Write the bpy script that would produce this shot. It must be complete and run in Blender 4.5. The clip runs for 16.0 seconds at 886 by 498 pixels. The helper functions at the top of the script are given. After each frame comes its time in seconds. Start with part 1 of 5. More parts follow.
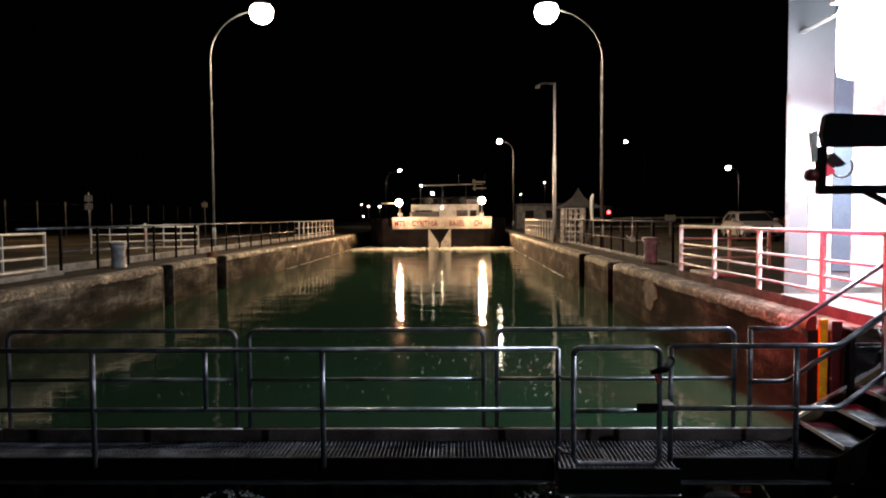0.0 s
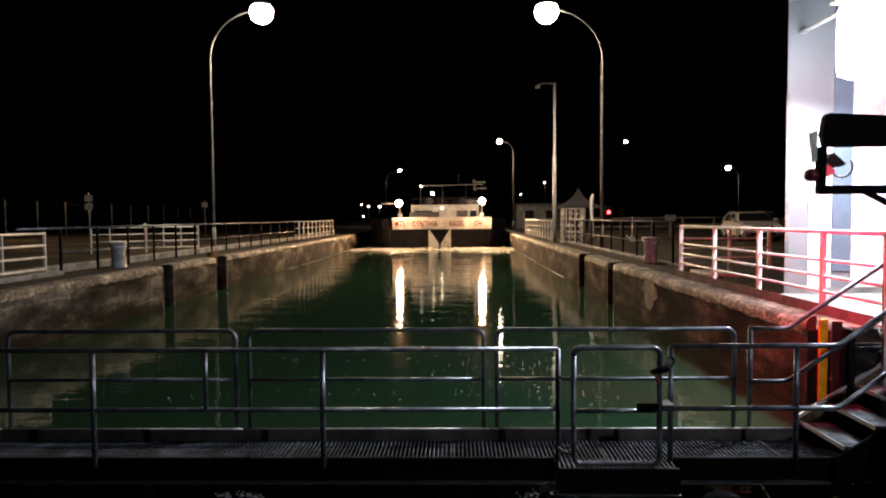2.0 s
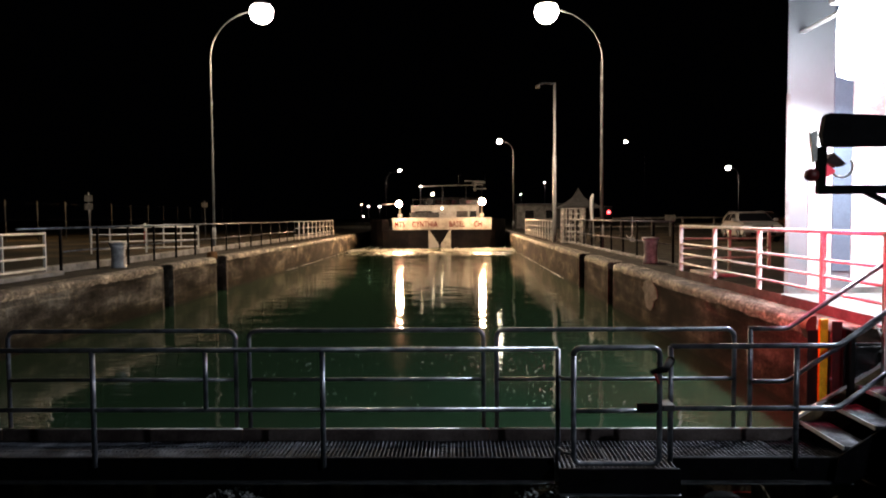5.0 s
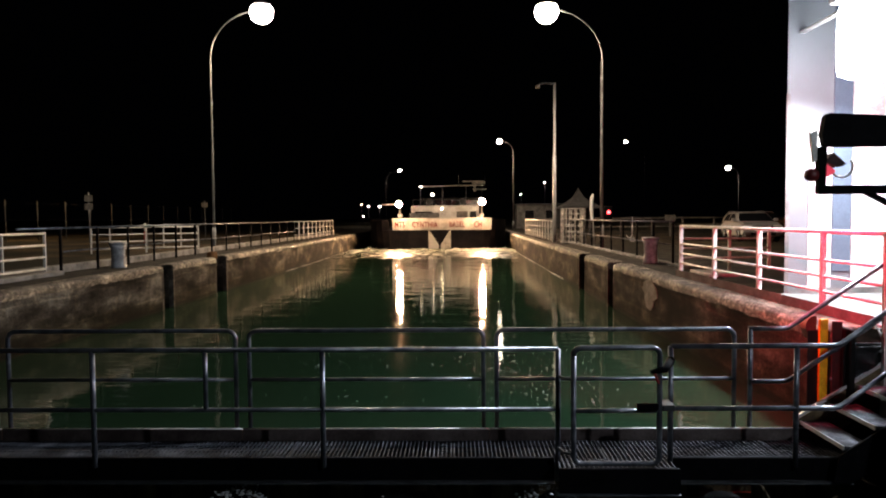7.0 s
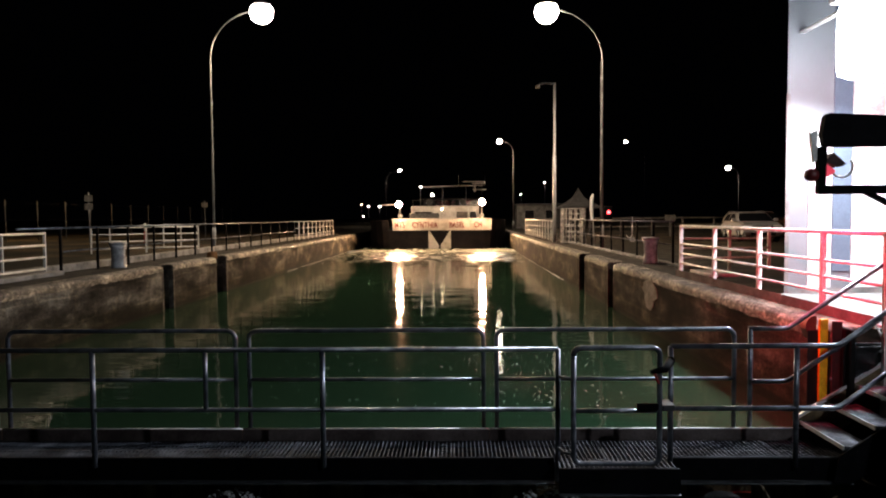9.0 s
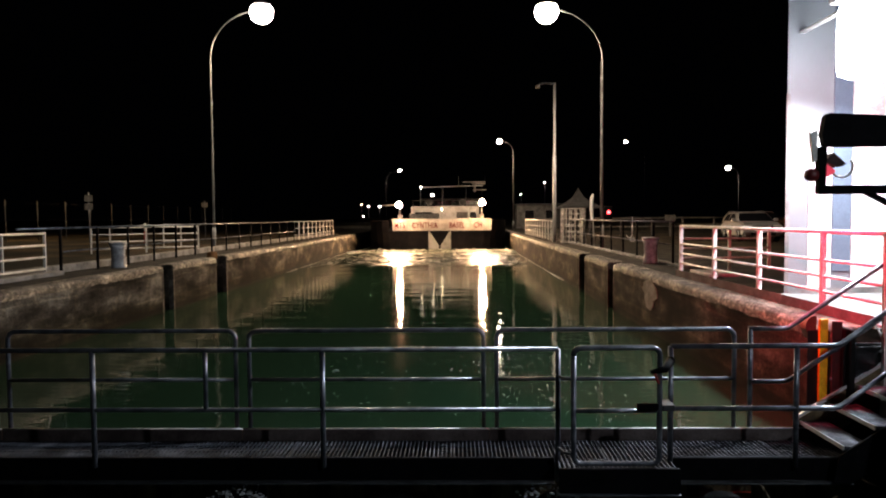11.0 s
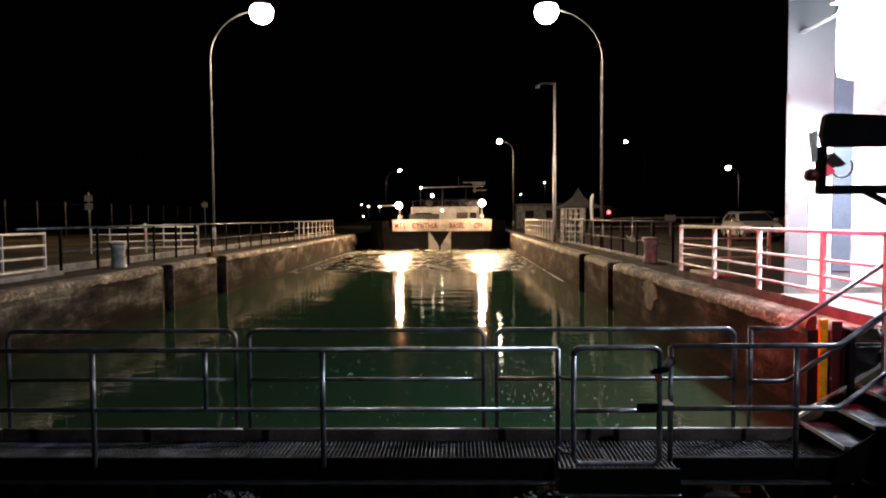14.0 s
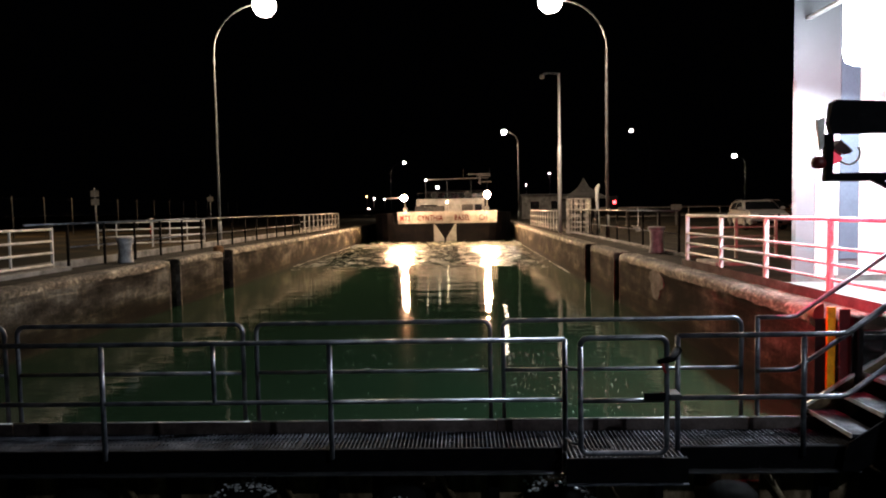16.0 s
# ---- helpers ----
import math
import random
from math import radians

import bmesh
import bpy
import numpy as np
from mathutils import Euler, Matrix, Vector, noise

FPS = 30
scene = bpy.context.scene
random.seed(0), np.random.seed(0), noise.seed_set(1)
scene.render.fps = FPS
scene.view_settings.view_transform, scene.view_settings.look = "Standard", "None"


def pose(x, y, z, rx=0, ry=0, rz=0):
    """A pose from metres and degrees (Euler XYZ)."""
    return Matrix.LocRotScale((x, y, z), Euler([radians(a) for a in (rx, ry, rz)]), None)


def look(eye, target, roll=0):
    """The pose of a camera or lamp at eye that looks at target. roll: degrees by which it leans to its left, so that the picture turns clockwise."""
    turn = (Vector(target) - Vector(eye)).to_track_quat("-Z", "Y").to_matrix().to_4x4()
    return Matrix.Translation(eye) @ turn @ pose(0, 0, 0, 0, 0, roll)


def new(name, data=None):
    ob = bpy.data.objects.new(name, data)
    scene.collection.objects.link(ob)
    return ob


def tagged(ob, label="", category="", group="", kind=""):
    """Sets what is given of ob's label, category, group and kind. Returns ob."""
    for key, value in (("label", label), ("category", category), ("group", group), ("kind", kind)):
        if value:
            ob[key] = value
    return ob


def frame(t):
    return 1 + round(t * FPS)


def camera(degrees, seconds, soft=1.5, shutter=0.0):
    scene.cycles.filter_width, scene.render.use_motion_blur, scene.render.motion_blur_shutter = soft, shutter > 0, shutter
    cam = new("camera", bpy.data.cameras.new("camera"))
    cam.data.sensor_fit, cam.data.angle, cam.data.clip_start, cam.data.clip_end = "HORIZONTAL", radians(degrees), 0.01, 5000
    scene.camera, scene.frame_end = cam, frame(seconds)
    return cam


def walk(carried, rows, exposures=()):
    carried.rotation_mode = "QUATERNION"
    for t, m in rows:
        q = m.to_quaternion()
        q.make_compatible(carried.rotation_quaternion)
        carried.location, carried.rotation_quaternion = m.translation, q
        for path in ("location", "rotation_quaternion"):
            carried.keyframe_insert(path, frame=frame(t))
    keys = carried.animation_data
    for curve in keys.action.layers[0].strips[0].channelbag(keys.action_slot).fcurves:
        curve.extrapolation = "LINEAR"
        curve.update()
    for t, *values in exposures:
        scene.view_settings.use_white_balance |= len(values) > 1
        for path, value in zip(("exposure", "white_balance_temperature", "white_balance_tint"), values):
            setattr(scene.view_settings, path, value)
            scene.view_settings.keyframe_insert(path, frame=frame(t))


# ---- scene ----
EYE = Vector((0.0, 0.0, 1.2536))
YAW, PITCH, ROLL = 1.129, -2.607, -0.424


def aim(dyaw=0.0, dpitch=0.0, droll=0.0):
    a, b = radians(YAW + dyaw), radians(PITCH + dpitch)
    way = Vector((-math.sin(a) * math.cos(b), math.cos(a) * math.cos(b), math.sin(b)))
    return look(EYE, EYE + way, ROLL + droll)


cam = camera(65.05, 16.0, soft=2.0)
walk(cam, [(0.0, aim()), (14.0, aim()), (14.5, aim(-0.067, -0.072, -0.002)), (15.0, aim(0.229, -0.28, -0.58)),
           (15.5, aim(0.077, -0.483, -1.309)), (16.0, aim(0.471, -0.678, -0.609))])

# ---- night sky and lamps ----
world = bpy.data.worlds.new("night")
scene.world = world
world.use_nodes = True
world.node_tree.nodes["Background"].inputs["Color"].default_value = (0.010, 0.011, 0.016, 1)
world.node_tree.nodes["Background"].inputs["Strength"].default_value = 0.02


def point_lamp(name, at, power, colour, size=0.15):
    data = bpy.data.lights.new(name, "POINT")
    data.energy, data.color, data.shadow_soft_size = power, colour, size
    ob = new(name, data)
    ob.location = at
    return ob


def spot_lamp(name, at, to, power, colour, degrees, size=0.15, blend=0.6):
    data = bpy.data.lights.new(name, "SPOT")
    data.energy, data.color, data.shadow_soft_size = power, colour, size
    data.spot_size, data.spot_blend = radians(degrees), blend
    ob = new(name, data)
    ob.matrix_world = look(at, to)
    return ob


WARM, SODIUM, COOL, RED = (1.0, 0.775, 0.565), (1.0, 0.58, 0.25), (0.82, 0.90, 1.0), (1.0, 0.03, 0.075)
LAMP_L, LAMP_R, LAMP_3 = Vector((-7.70, 27.9, 9.39)), Vector((3.50, 27.1, 9.04)), Vector((4.05, 66.0, 8.3))
spot_lamp("street_light", LAMP_L - Vector((0, 0, 0.6)), (-7.8, 27.4, 0), 3300, WARM, 172, blend=0.3)
spot_lamp("street_light", LAMP_R - Vector((0, 0, 0.6)), (3.6, 26.8, 0), 3300, WARM, 172, blend=0.3)
spot_lamp("street_light", LAMP_3 - Vector((0, 0, 0.6)), (4.05, 65.9, 0), 1800, WARM, 165)
spot_lamp("street_light", (-8.5, 105, 7.6), (-8.5, 105, 0), 2500, WARM, 165)
spot_lamp("street_light", (16.2, 67.0, 7.9), (16.2, 66.9, 0), 450, WARM, 165)
spot_lamp("street_light", (40.6, 105, 7.6), (40.6, 105, 0), 2500, WARM, 165)
# lamp added out of view for the orange tint on the yard ground
spot_lamp("yard_light", (-32.0, 42.0, 9.6), (-28.0, 44.0, 0), 4200, (1.0, 0.66, 0.36), 134)
# lamp added out of view to brighten the walkway, stair and gate
point_lamp("quay_light", (4.9, 0.9, 4.1), 480, COOL, 0.1)
FLOOD = Vector((5.42, 9.3, 3.40))
spot_lamp("floodlight", FLOOD + Vector((0, -0.30, -0.40)), (4.9, 9.7, 0.0), 2000, COOL, 164, 0.2, 0.2)
spot_lamp("red_signal_light", (3.45, 7.66, 1.72), (4.3, 9.9, 0.3), 800, RED, 131, 0.06, 0.4)

# ---- materials ----


def mat(name, build):
    m = bpy.data.materials.new(name)
    m.use_nodes = True
    t = m.node_tree
    b = t.nodes["Principled BSDF"]
    build(t, b)
    return m


def node(t, kind, **kw):
    n = t.nodes.new(kind)
    for k, v in kw.items():
        n.inputs[k].default_value = v
    return n


def coords(t, scale=(1, 1, 1), space="Object"):
    c = t.nodes.new("ShaderNodeTexCoord")
    m = t.nodes.new("ShaderNodeMapping")
    m.inputs["Scale"].default_value = scale
    t.links.new(c.outputs[space], m.inputs["Vector"])
    return m.outputs["Vector"]


def noise_ramp(t, vec, scale, stops, detail=6.0, rough=0.6):
    n = node(t, "ShaderNodeTexNoise", Scale=scale, Detail=detail, Roughness=rough)
    t.links.new(vec, n.inputs["Vector"])
    r = t.nodes.new("ShaderNodeValToRGB")
    r.color_ramp.elements[0].position, r.color_ramp.elements[0].color = stops[0][0], (*stops[0][1], 1)
    r.color_ramp.elements[1].position, r.color_ramp.elements[1].color = stops[-1][0], (*stops[-1][1], 1)
    for p, c in stops[1:-1]:
        e = r.color_ramp.elements.new(p)
        e.color = (*c, 1)
    t.links.new(n.outputs["Fac"], r.inputs["Fac"])
    return n, r


def mix(t, fac, a, b, mode="MIX"):
    m = t.nodes.new("ShaderNodeMix")
    m.data_type, m.blend_type = "RGBA", mode
    for sock, v in ((m.inputs["Factor"], fac), (m.inputs["A"], a), (m.inputs["B"], b)):
        if hasattr(v, "is_output"):
            t.links.new(v, sock)
        elif isinstance(v, tuple):
            sock.default_value = (*v, 1)
        else:
            sock.default_value = v
    return m.outputs["Result"]


def bump(t, b, height, strength, dist=0.02):
    n = node(t, "ShaderNodeBump", Strength=strength, Distance=dist)
    t.links.new(height, n.inputs["Height"])
    t.links.new(n.outputs["Normal"], b.inputs["Normal"])
    return n


def weathered(name, dark, mid, light, scale=1.2, rough=0.85, grain=40.0, depth=0.4, stretch=(1, 1, 1), metal=0.0):
    """Two scales of stain and grain over one base colour."""
    def build(t, b):
        v = coords(t, stretch)
        n1, r1 = noise_ramp(t, v, scale, [(0.39, dark), (0.5, mid), (0.61, light)])
        v2 = coords(t)
        n2, r2 = noise_ramp(t, v2, grain, [(0.3, (0.65, 0.65, 0.65)), (0.7, (1.0, 1.0, 1.0))], 3.0)
        t.links.new(mix(t, 1.0, r1.outputs["Color"], r2.outputs["Color"], "MULTIPLY"), b.inputs["Base Color"])
        b.inputs["Roughness"].default_value = rough
        b.inputs["Specular IOR Level"].default_value = 0.5 if rough < 0.6 else 0.15
        b.inputs["Metallic"].default_value = metal
        bump(t, b, n2.outputs["Fac"], depth, 0.01)
    return mat(name, build)


def plain(name, colour, rough=0.5, metal=0.0, vary=0.25, scale=6.0):
    d = tuple(c * (1 - vary) for c in colour)
    u = tuple(min(1.0, c * (1 + vary)) for c in colour)
    return weathered(name, d, colour, u, scale, rough, 60.0, 0.12, (1, 1, 1), metal)


def glow(name, colour, strength):
    def build(t, b):
        b.inputs["Base Color"].default_value = (*colour, 1)
        b.inputs["Emission Color"].default_value = (*colour, 1)
        b.inputs["Emission Strength"].default_value = strength
    return mat(name, build)


def concrete_wall(t, b):
    """Old lock concrete: dark algae and silt, paler scoured blotches, casting joints, runs and fine pitting."""
    v = coords(t, (1, 1, 1))
    vl = coords(t, (1, 0.45, 1.25))
    n1, r1 = noise_ramp(t, vl, 1.1, [(0.39, (0.014, 0.011, 0.008)), (0.48, (0.042, 0.034, 0.027)), (0.56, (0.098, 0.083, 0.065)), (0.66, (0.26, 0.225, 0.18))], 8.0, 0.62)
    vs = coords(t, (2.2, 2.2, 0.30))
    n2, r2 = noise_ramp(t, vs, 1.3, [(0.42, (0.35, 0.29, 0.22)), (0.58, (1.0, 1.0, 1.0))], 6.0, 0.65)
    n4, r4 = noise_ramp(t, v, 2.6, [(0.56, (1.0, 1.0, 1.0)), (0.66, (1.8, 1.72, 1.58))], 5.0, 0.7)
    n3, r3 = noise_ramp(t, v, 22.0, [(0.38, (0.60, 0.60, 0.60)), (0.62, (1.12, 1.15, 1.15))], 5.0, 0.7)
    c = mix(t, 0.45, r1.outputs["Color"], r2.outputs["Color"], "MULTIPLY")
    c = mix(t, 1.0, c, r4.outputs["Color"], "MULTIPLY")
    sep = t.nodes.new("ShaderNodeSeparateXYZ")
    t.links.new(v, sep.inputs["Vector"])
    # scratched shuttering lines that wander along the wall
    line = node(t, "ShaderNodeTexWave", Scale=0.55, Distortion=1.6, Detail=3.0)
    line.bands_direction = "Z"
    line.inputs["Detail Scale"].default_value = 0.7
    t.links.new(v, line.inputs["Vector"])
    lr = t.nodes.new("ShaderNodeMapRange")
    lr.inputs["From Min"].default_value, lr.inputs["From Max"].default_value = 0.985, 1.0
    t.links.new(line.outputs["Fac"], lr.inputs["Value"])
    c = mix(t, lr.outputs["Result"], c, mix(t, 1.0, c, (1.5, 1.46, 1.38), "MULTIPLY"))
    # algae below an uneven old water mark
    ma = t.nodes.new("ShaderNodeMath")
    ma.operation = "MULTIPLY_ADD"
    t.links.new(n1.outputs["Fac"], ma.inputs[0])
    ma.inputs[1].default_value = 0.9
    t.links.new(sep.outputs["Z"], ma.inputs[2])
    mr = t.nodes.new("ShaderNodeMapRange")
    mr.inputs["From Min"].default_value, mr.inputs["From Max"].default_value = -0.45, -0.10
    t.links.new(ma.outputs[0], mr.inputs["Value"])
    c = mix(t, mr.outputs["Result"], mix(t, 1.0, c, (0.52, 0.52, 0.42), "MULTIPLY"), c)
    # wet concrete just bared by the sinking water
    wet = t.nodes.new("ShaderNodeMapRange")
    wet.inputs["From Min"].default_value, wet.inputs["From Max"].default_value = -1.10, -1.06
    t.links.new(sep.outputs["Z"], wet.inputs["Value"])
    c = mix(t, wet.outputs["Result"], mix(t, 1.0, c, (0.32, 0.30, 0.26), "MULTIPLY"), c)
    gl = t.nodes.new("ShaderNodeMapRange")
    gl.inputs["To Min"].default_value, gl.inputs["To Max"].default_value = 0.84, 0.9
    t.links.new(wet.outputs["Result"], gl.inputs["Value"])
    t.links.new(gl.outputs["Result"], b.inputs["Roughness"])
    t.links.new(mix(t, 1.0, c, r3.outputs["Color"], "MULTIPLY"), b.inputs["Base Color"])
    b.inputs["Specular IOR Level"].default_value = 0.08
    add = t.nodes.new("ShaderNodeMath")
    add.operation = "ADD"
    t.links.new(n4.outputs["Fac"], add.inputs[0])
    t.links.new(n3.outputs["Fac"], add.inputs[1])
    bump(t, b, add.outputs[0], 0.22, 0.02)


def coping_look(t, b):
    """Scoured coping: pale worn aggregate in ragged specks over brown dirt."""
    v = coords(t, (1, 0.7, 1))
    n1, r1 = noise_ramp(t, v, 2.2, [(0.38, (0.028, 0.023, 0.017)), (0.50, (0.10, 0.086, 0.064)), (0.62, (0.31, 0.28, 0.226))], 7.0, 0.65)
    n2, r2 = noise_ramp(t, v, 15.0, [(0.42, (0.40, 0.38, 0.35)), (0.52, (0.9, 0.9, 0.9)), (0.63, (2.0, 1.95, 1.86))], 6.0, 0.8)
    n3, r3 = noise_ramp(t, v, 60.0, [(0.3, (0.7, 0.7, 0.7)), (0.7, (1.1, 1.1, 1.1))], 3.0)
    c = mix(t, 1.0, r1.outputs["Color"], r2.outputs["Color"], "MULTIPLY")
    t.links.new(mix(t, 1.0, c, r3.outputs["Color"], "MULTIPLY"), b.inputs["Base Color"])
    worn = t.nodes.new("ShaderNodeMapRange")
    worn.inputs["From Min"].default_value, worn.inputs["From Max"].default_value = 0.45, 0.62
    worn.inputs["To Min"].default_value, worn.inputs["To Max"].default_value = 0.75, 0.40
    t.links.new(n2.outputs["Fac"], worn.inputs["Value"])
    t.links.new(worn.outputs["Result"], b.inputs["Roughness"])
    b.inputs["Specular IOR Level"].default_value = 0.35
    add = t.nodes.new("ShaderNodeMath")
    add.operation = "ADD"
    t.links.new(n2.outputs["Fac"], add.inputs[0])
    t.links.new(n3.outputs["Fac"], add.inputs[1])
    bump(t, b, add.outputs[0], 0.7, 0.02)


def water_look(t, b, chop=0.35, colour=(0.014, 0.033, 0.017), rising=0.0):
    b.inputs["Base Color"].default_value = (*colour, 1)
    b.inputs["Roughness"].default_value = 0.04
    b.inputs["IOR"].default_value = 1.333
    v = coords(t, (0.55, 1.6, 1.0))
    n1, _ = noise_ramp(t, v, 0.9, [(0, (0, 0, 0)), (1, (1, 1, 1))], 2.0)
    n2, _ = noise_ramp(t, v, 5.0, [(0, (0, 0, 0)), (1, (1, 1, 1))], 2.0)
    s = node(t, "ShaderNodeMath")
    s.operation = "MULTIPLY_ADD"
    t.links.new(n2.outputs["Fac"], s.inputs[0])
    s.inputs[1].default_value = 0.27
    t.links.new(n1.outputs["Fac"], s.inputs[2])
    wave = bump(t, b, s.outputs[0], chop, 0.05)
    if rising:
        # the bow wave runs ahead of the barge and dies away down the lock
        sep = t.nodes.new("ShaderNodeSeparateXYZ")
        t.links.new(coords(t), sep.inputs["Vector"])
        grow = t.nodes.new("ShaderNodeMapRange")
        grow.inputs["From Min"].default_value, grow.inputs["From Max"].default_value = 25.0, 46.0
        grow.inputs["To Min"].default_value, grow.inputs["To Max"].default_value = chop, rising
        t.links.new(sep.outputs["Y"], grow.inputs["Value"])
        t.links.new(grow.outputs["Result"], wave.inputs["Strength"])


M = {}
M["wall"] = mat("stained_concrete", concrete_wall)
M["coping"] = mat("coping_concrete", coping_look)
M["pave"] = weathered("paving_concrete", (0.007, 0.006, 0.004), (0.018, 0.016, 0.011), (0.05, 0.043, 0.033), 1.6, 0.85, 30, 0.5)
M["ground"] = weathered("gravel_and_turf", (0.006, 0.007, 0.004), (0.018, 0.016, 0.009), (0.07, 0.048, 0.025), 0.22, 0.95, 9, 0.8)
M["kerb"] = weathered("pale_kerb", (0.16, 0.155, 0.14), (0.26, 0.25, 0.235), (0.36, 0.35, 0.33), 2, 0.85, 40)
# paler than the paving: the floodlit white is put into this colour
M["apron"] = weathered("floodlit_forecourt_tone", (0.22, 0.215, 0.21), (0.32, 0.315, 0.31), (0.42, 0.415, 0.41), 1.5, 0.8, 40, 0.3)
M["toe_plate"] = weathered("dull_brown_grey_plate", (0.065, 0.049, 0.047), (0.10, 0.079, 0.075), (0.145, 0.119, 0.113), 2.5, 0.8, 30, 0.3)
M["kerb_brown"] = weathered("brown_grey_toe_board", (0.115, 0.105, 0.10), (0.15, 0.138, 0.132), (0.19, 0.175, 0.168), 3, 0.8, 30, 0.4)
M["water"] = mat("lock_water", lambda t, b: water_look(t, b, 0.21, rising=0.5))


def churn_look(t, b):
    """Aerated water: dark and glossy with torn streaks of pale foam."""
    water_look(t, b, 0.9)
    v = coords(t, (0.8, 1.7, 1.0))
    n, r = noise_ramp(t, v, 1.3, [(0.53, (0.0, 0.0, 0.0)), (0.62, (1.0, 1.0, 1.0))], 8.0, 0.75)
    t.links.new(mix(t, r.outputs["Color"], (0.03, 0.04, 0.025), (0.72, 0.70, 0.62)), b.inputs["Base Color"])
    k = t.nodes.new("ShaderNodeMapRange")
    k.inputs["To Min"].default_value, k.inputs["To Max"].default_value = 0.24, 0.55
    t.links.new(r.outputs["Color"], k.inputs["Value"])
    t.links.new(k.outputs["Result"], b.inputs["Roughness"])


M["churn"] = mat("churned_water", churn_look)
M["foam"] = weathered("foam", (0.45, 0.45, 0.40), (0.62, 0.62, 0.57), (0.8, 0.8, 0.76), 6, 0.6, 25, 0.8)
# near-white, so that the flecks also stand in for glints on the water
M["fleck"] = plain("foam_bubbles", (0.84, 0.84, 0.81), 0.12, 0.0, 0.3)
M["worn_trim"] = weathered("rubbed_steel_strip", (0.025, 0.02, 0.016), (0.05, 0.042, 0.034), (0.11, 0.097, 0.083), 3, 0.6, 40, 0.3)
M["steel"] = weathered("galvanised_steel", (0.085, 0.091, 0.112), (0.155, 0.164, 0.195), (0.25, 0.262, 0.30), 5, 0.28, 50, 0.10, (1, 1, 1), 0.5)
M["dark_steel"] = weathered("dark_painted_steel", (0.035, 0.036, 0.04), (0.06, 0.062, 0.066), (0.09, 0.092, 0.1), 5, 0.5, 50, 0.15)
M["white"] = weathered("white_paint", (0.55, 0.54, 0.51), (0.70, 0.69, 0.66), (0.80, 0.79, 0.77), 3, 0.45, 50, 0.12)
M["rail_white"] = weathered("chalky_white_rail", (0.50, 0.48, 0.44), (0.68, 0.66, 0.62), (0.80, 0.78, 0.74), 4, 0.4, 50, 0.15)
M["facade"] = weathered("white_sheet_facade", (0.155, 0.157, 0.166), (0.175, 0.178, 0.189), (0.195, 0.199, 0.21), 0.6, 0.5, 90, 0.03)
M["panel"] = plain("blue_grey_panel", (0.10, 0.127, 0.167), 0.4, 0.0, 0.05)
M["grate"] = weathered("weathered_grating", (0.024, 0.026, 0.033), (0.055, 0.06, 0.073), (0.135, 0.143, 0.165), 2.5, 0.7, 50, 0.12, (1, 1, 1), 0.1)
M["tread"] = weathered("tread_plate", (0.045, 0.048, 0.057), (0.10, 0.106, 0.124), (0.21, 0.22, 0.245), 6, 0.7, 70, 0.5, (1, 1, 1), 0.1)
M["hull"] = weathered("dark_hull_paint", (0.005, 0.004, 0.006), (0.009, 0.007, 0.010), (0.014, 0.010, 0.011), 1.5, 0.62, 20, 0.2)
M["hull_white"] = weathered("white_hull_paint", (0.52, 0.49, 0.44), (0.70, 0.67, 0.62), (0.80, 0.78, 0.74), 2, 0.5, 30, 0.12)
M["letter"] = plain("dark_red_lettering", (0.19, 0.014, 0.012), 0.7)
M["glass"] = plain("dark_window", (0.010, 0.011, 0.014), 0.22, 0.0, 0.1)
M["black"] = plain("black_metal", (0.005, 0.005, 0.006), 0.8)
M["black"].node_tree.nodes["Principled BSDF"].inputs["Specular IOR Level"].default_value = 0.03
M["rubber"] = plain("wet_black_rubber", (0.010, 0.010, 0.010), 0.25)
M["bead"] = plain("water_beads", (0.8, 0.82, 0.84), 0.15, 0.0, 0.05)
M["red"] = plain("red_paint", (0.45, 0.03, 0.03), 0.45)
M["yellow"] = plain("yellow_paint", (0.90, 0.55, 0.015), 0.45)
M["rusty_cap"] = weathered("orange_rust", (0.10, 0.045, 0.018), (0.20, 0.10, 0.04), (0.33, 0.18, 0.08), 5, 0.7, 30, 0.5)
M["patch"] = weathered("pale_repair_mortar", (0.28, 0.26, 0.215), (0.40, 0.375, 0.32), (0.5, 0.47, 0.41), 3.5, 0.85, 26, 0.5)
M["fence_grey"] = weathered("dull_zinc_post", (0.07, 0.069, 0.07), (0.11, 0.108, 0.11), (0.15, 0.148, 0.15), 4, 0.6, 40, 0.2)
M["house_lamp"] = glow("lit_house_lamp", (1.0, 0.82, 0.58), 40.0)
# paint of the horn; on the guard post this red is signal light
M["dark_red"] = plain("dark_red_paint_and_light", (0.11, 0.006, 0.007), 0.5)
M["fender"] = plain("black_fender_rubber", (0.008, 0.008, 0.008), 0.7)
M["rust_dark"] = weathered("streaked_rusty_plate", (0.05, 0.034, 0.02), (0.13, 0.095, 0.055), (0.26, 0.20, 0.13), 2.0, 0.7, 22, 0.5, (2.5, 1, 0.7))
M["rust"] = weathered("rusty_steel_skin", (0.07, 0.05, 0.028), (0.15, 0.11, 0.06), (0.27, 0.21, 0.13), 2.5, 0.7, 30, 0.4)
M["car"] = plain("pale_car_paint", (0.34, 0.34, 0.345), 0.3, 0.1, 0.05)
# orange-brown of the sodium light put into the paint
M["car_sodium_lit"] = plain("sodium_lit_car_paint", (0.17, 0.085, 0.045), 0.25, 0.1, 0.05)
M["tent"] = plain("tent_canvas", (0.10, 0.096, 0.096), 0.8)
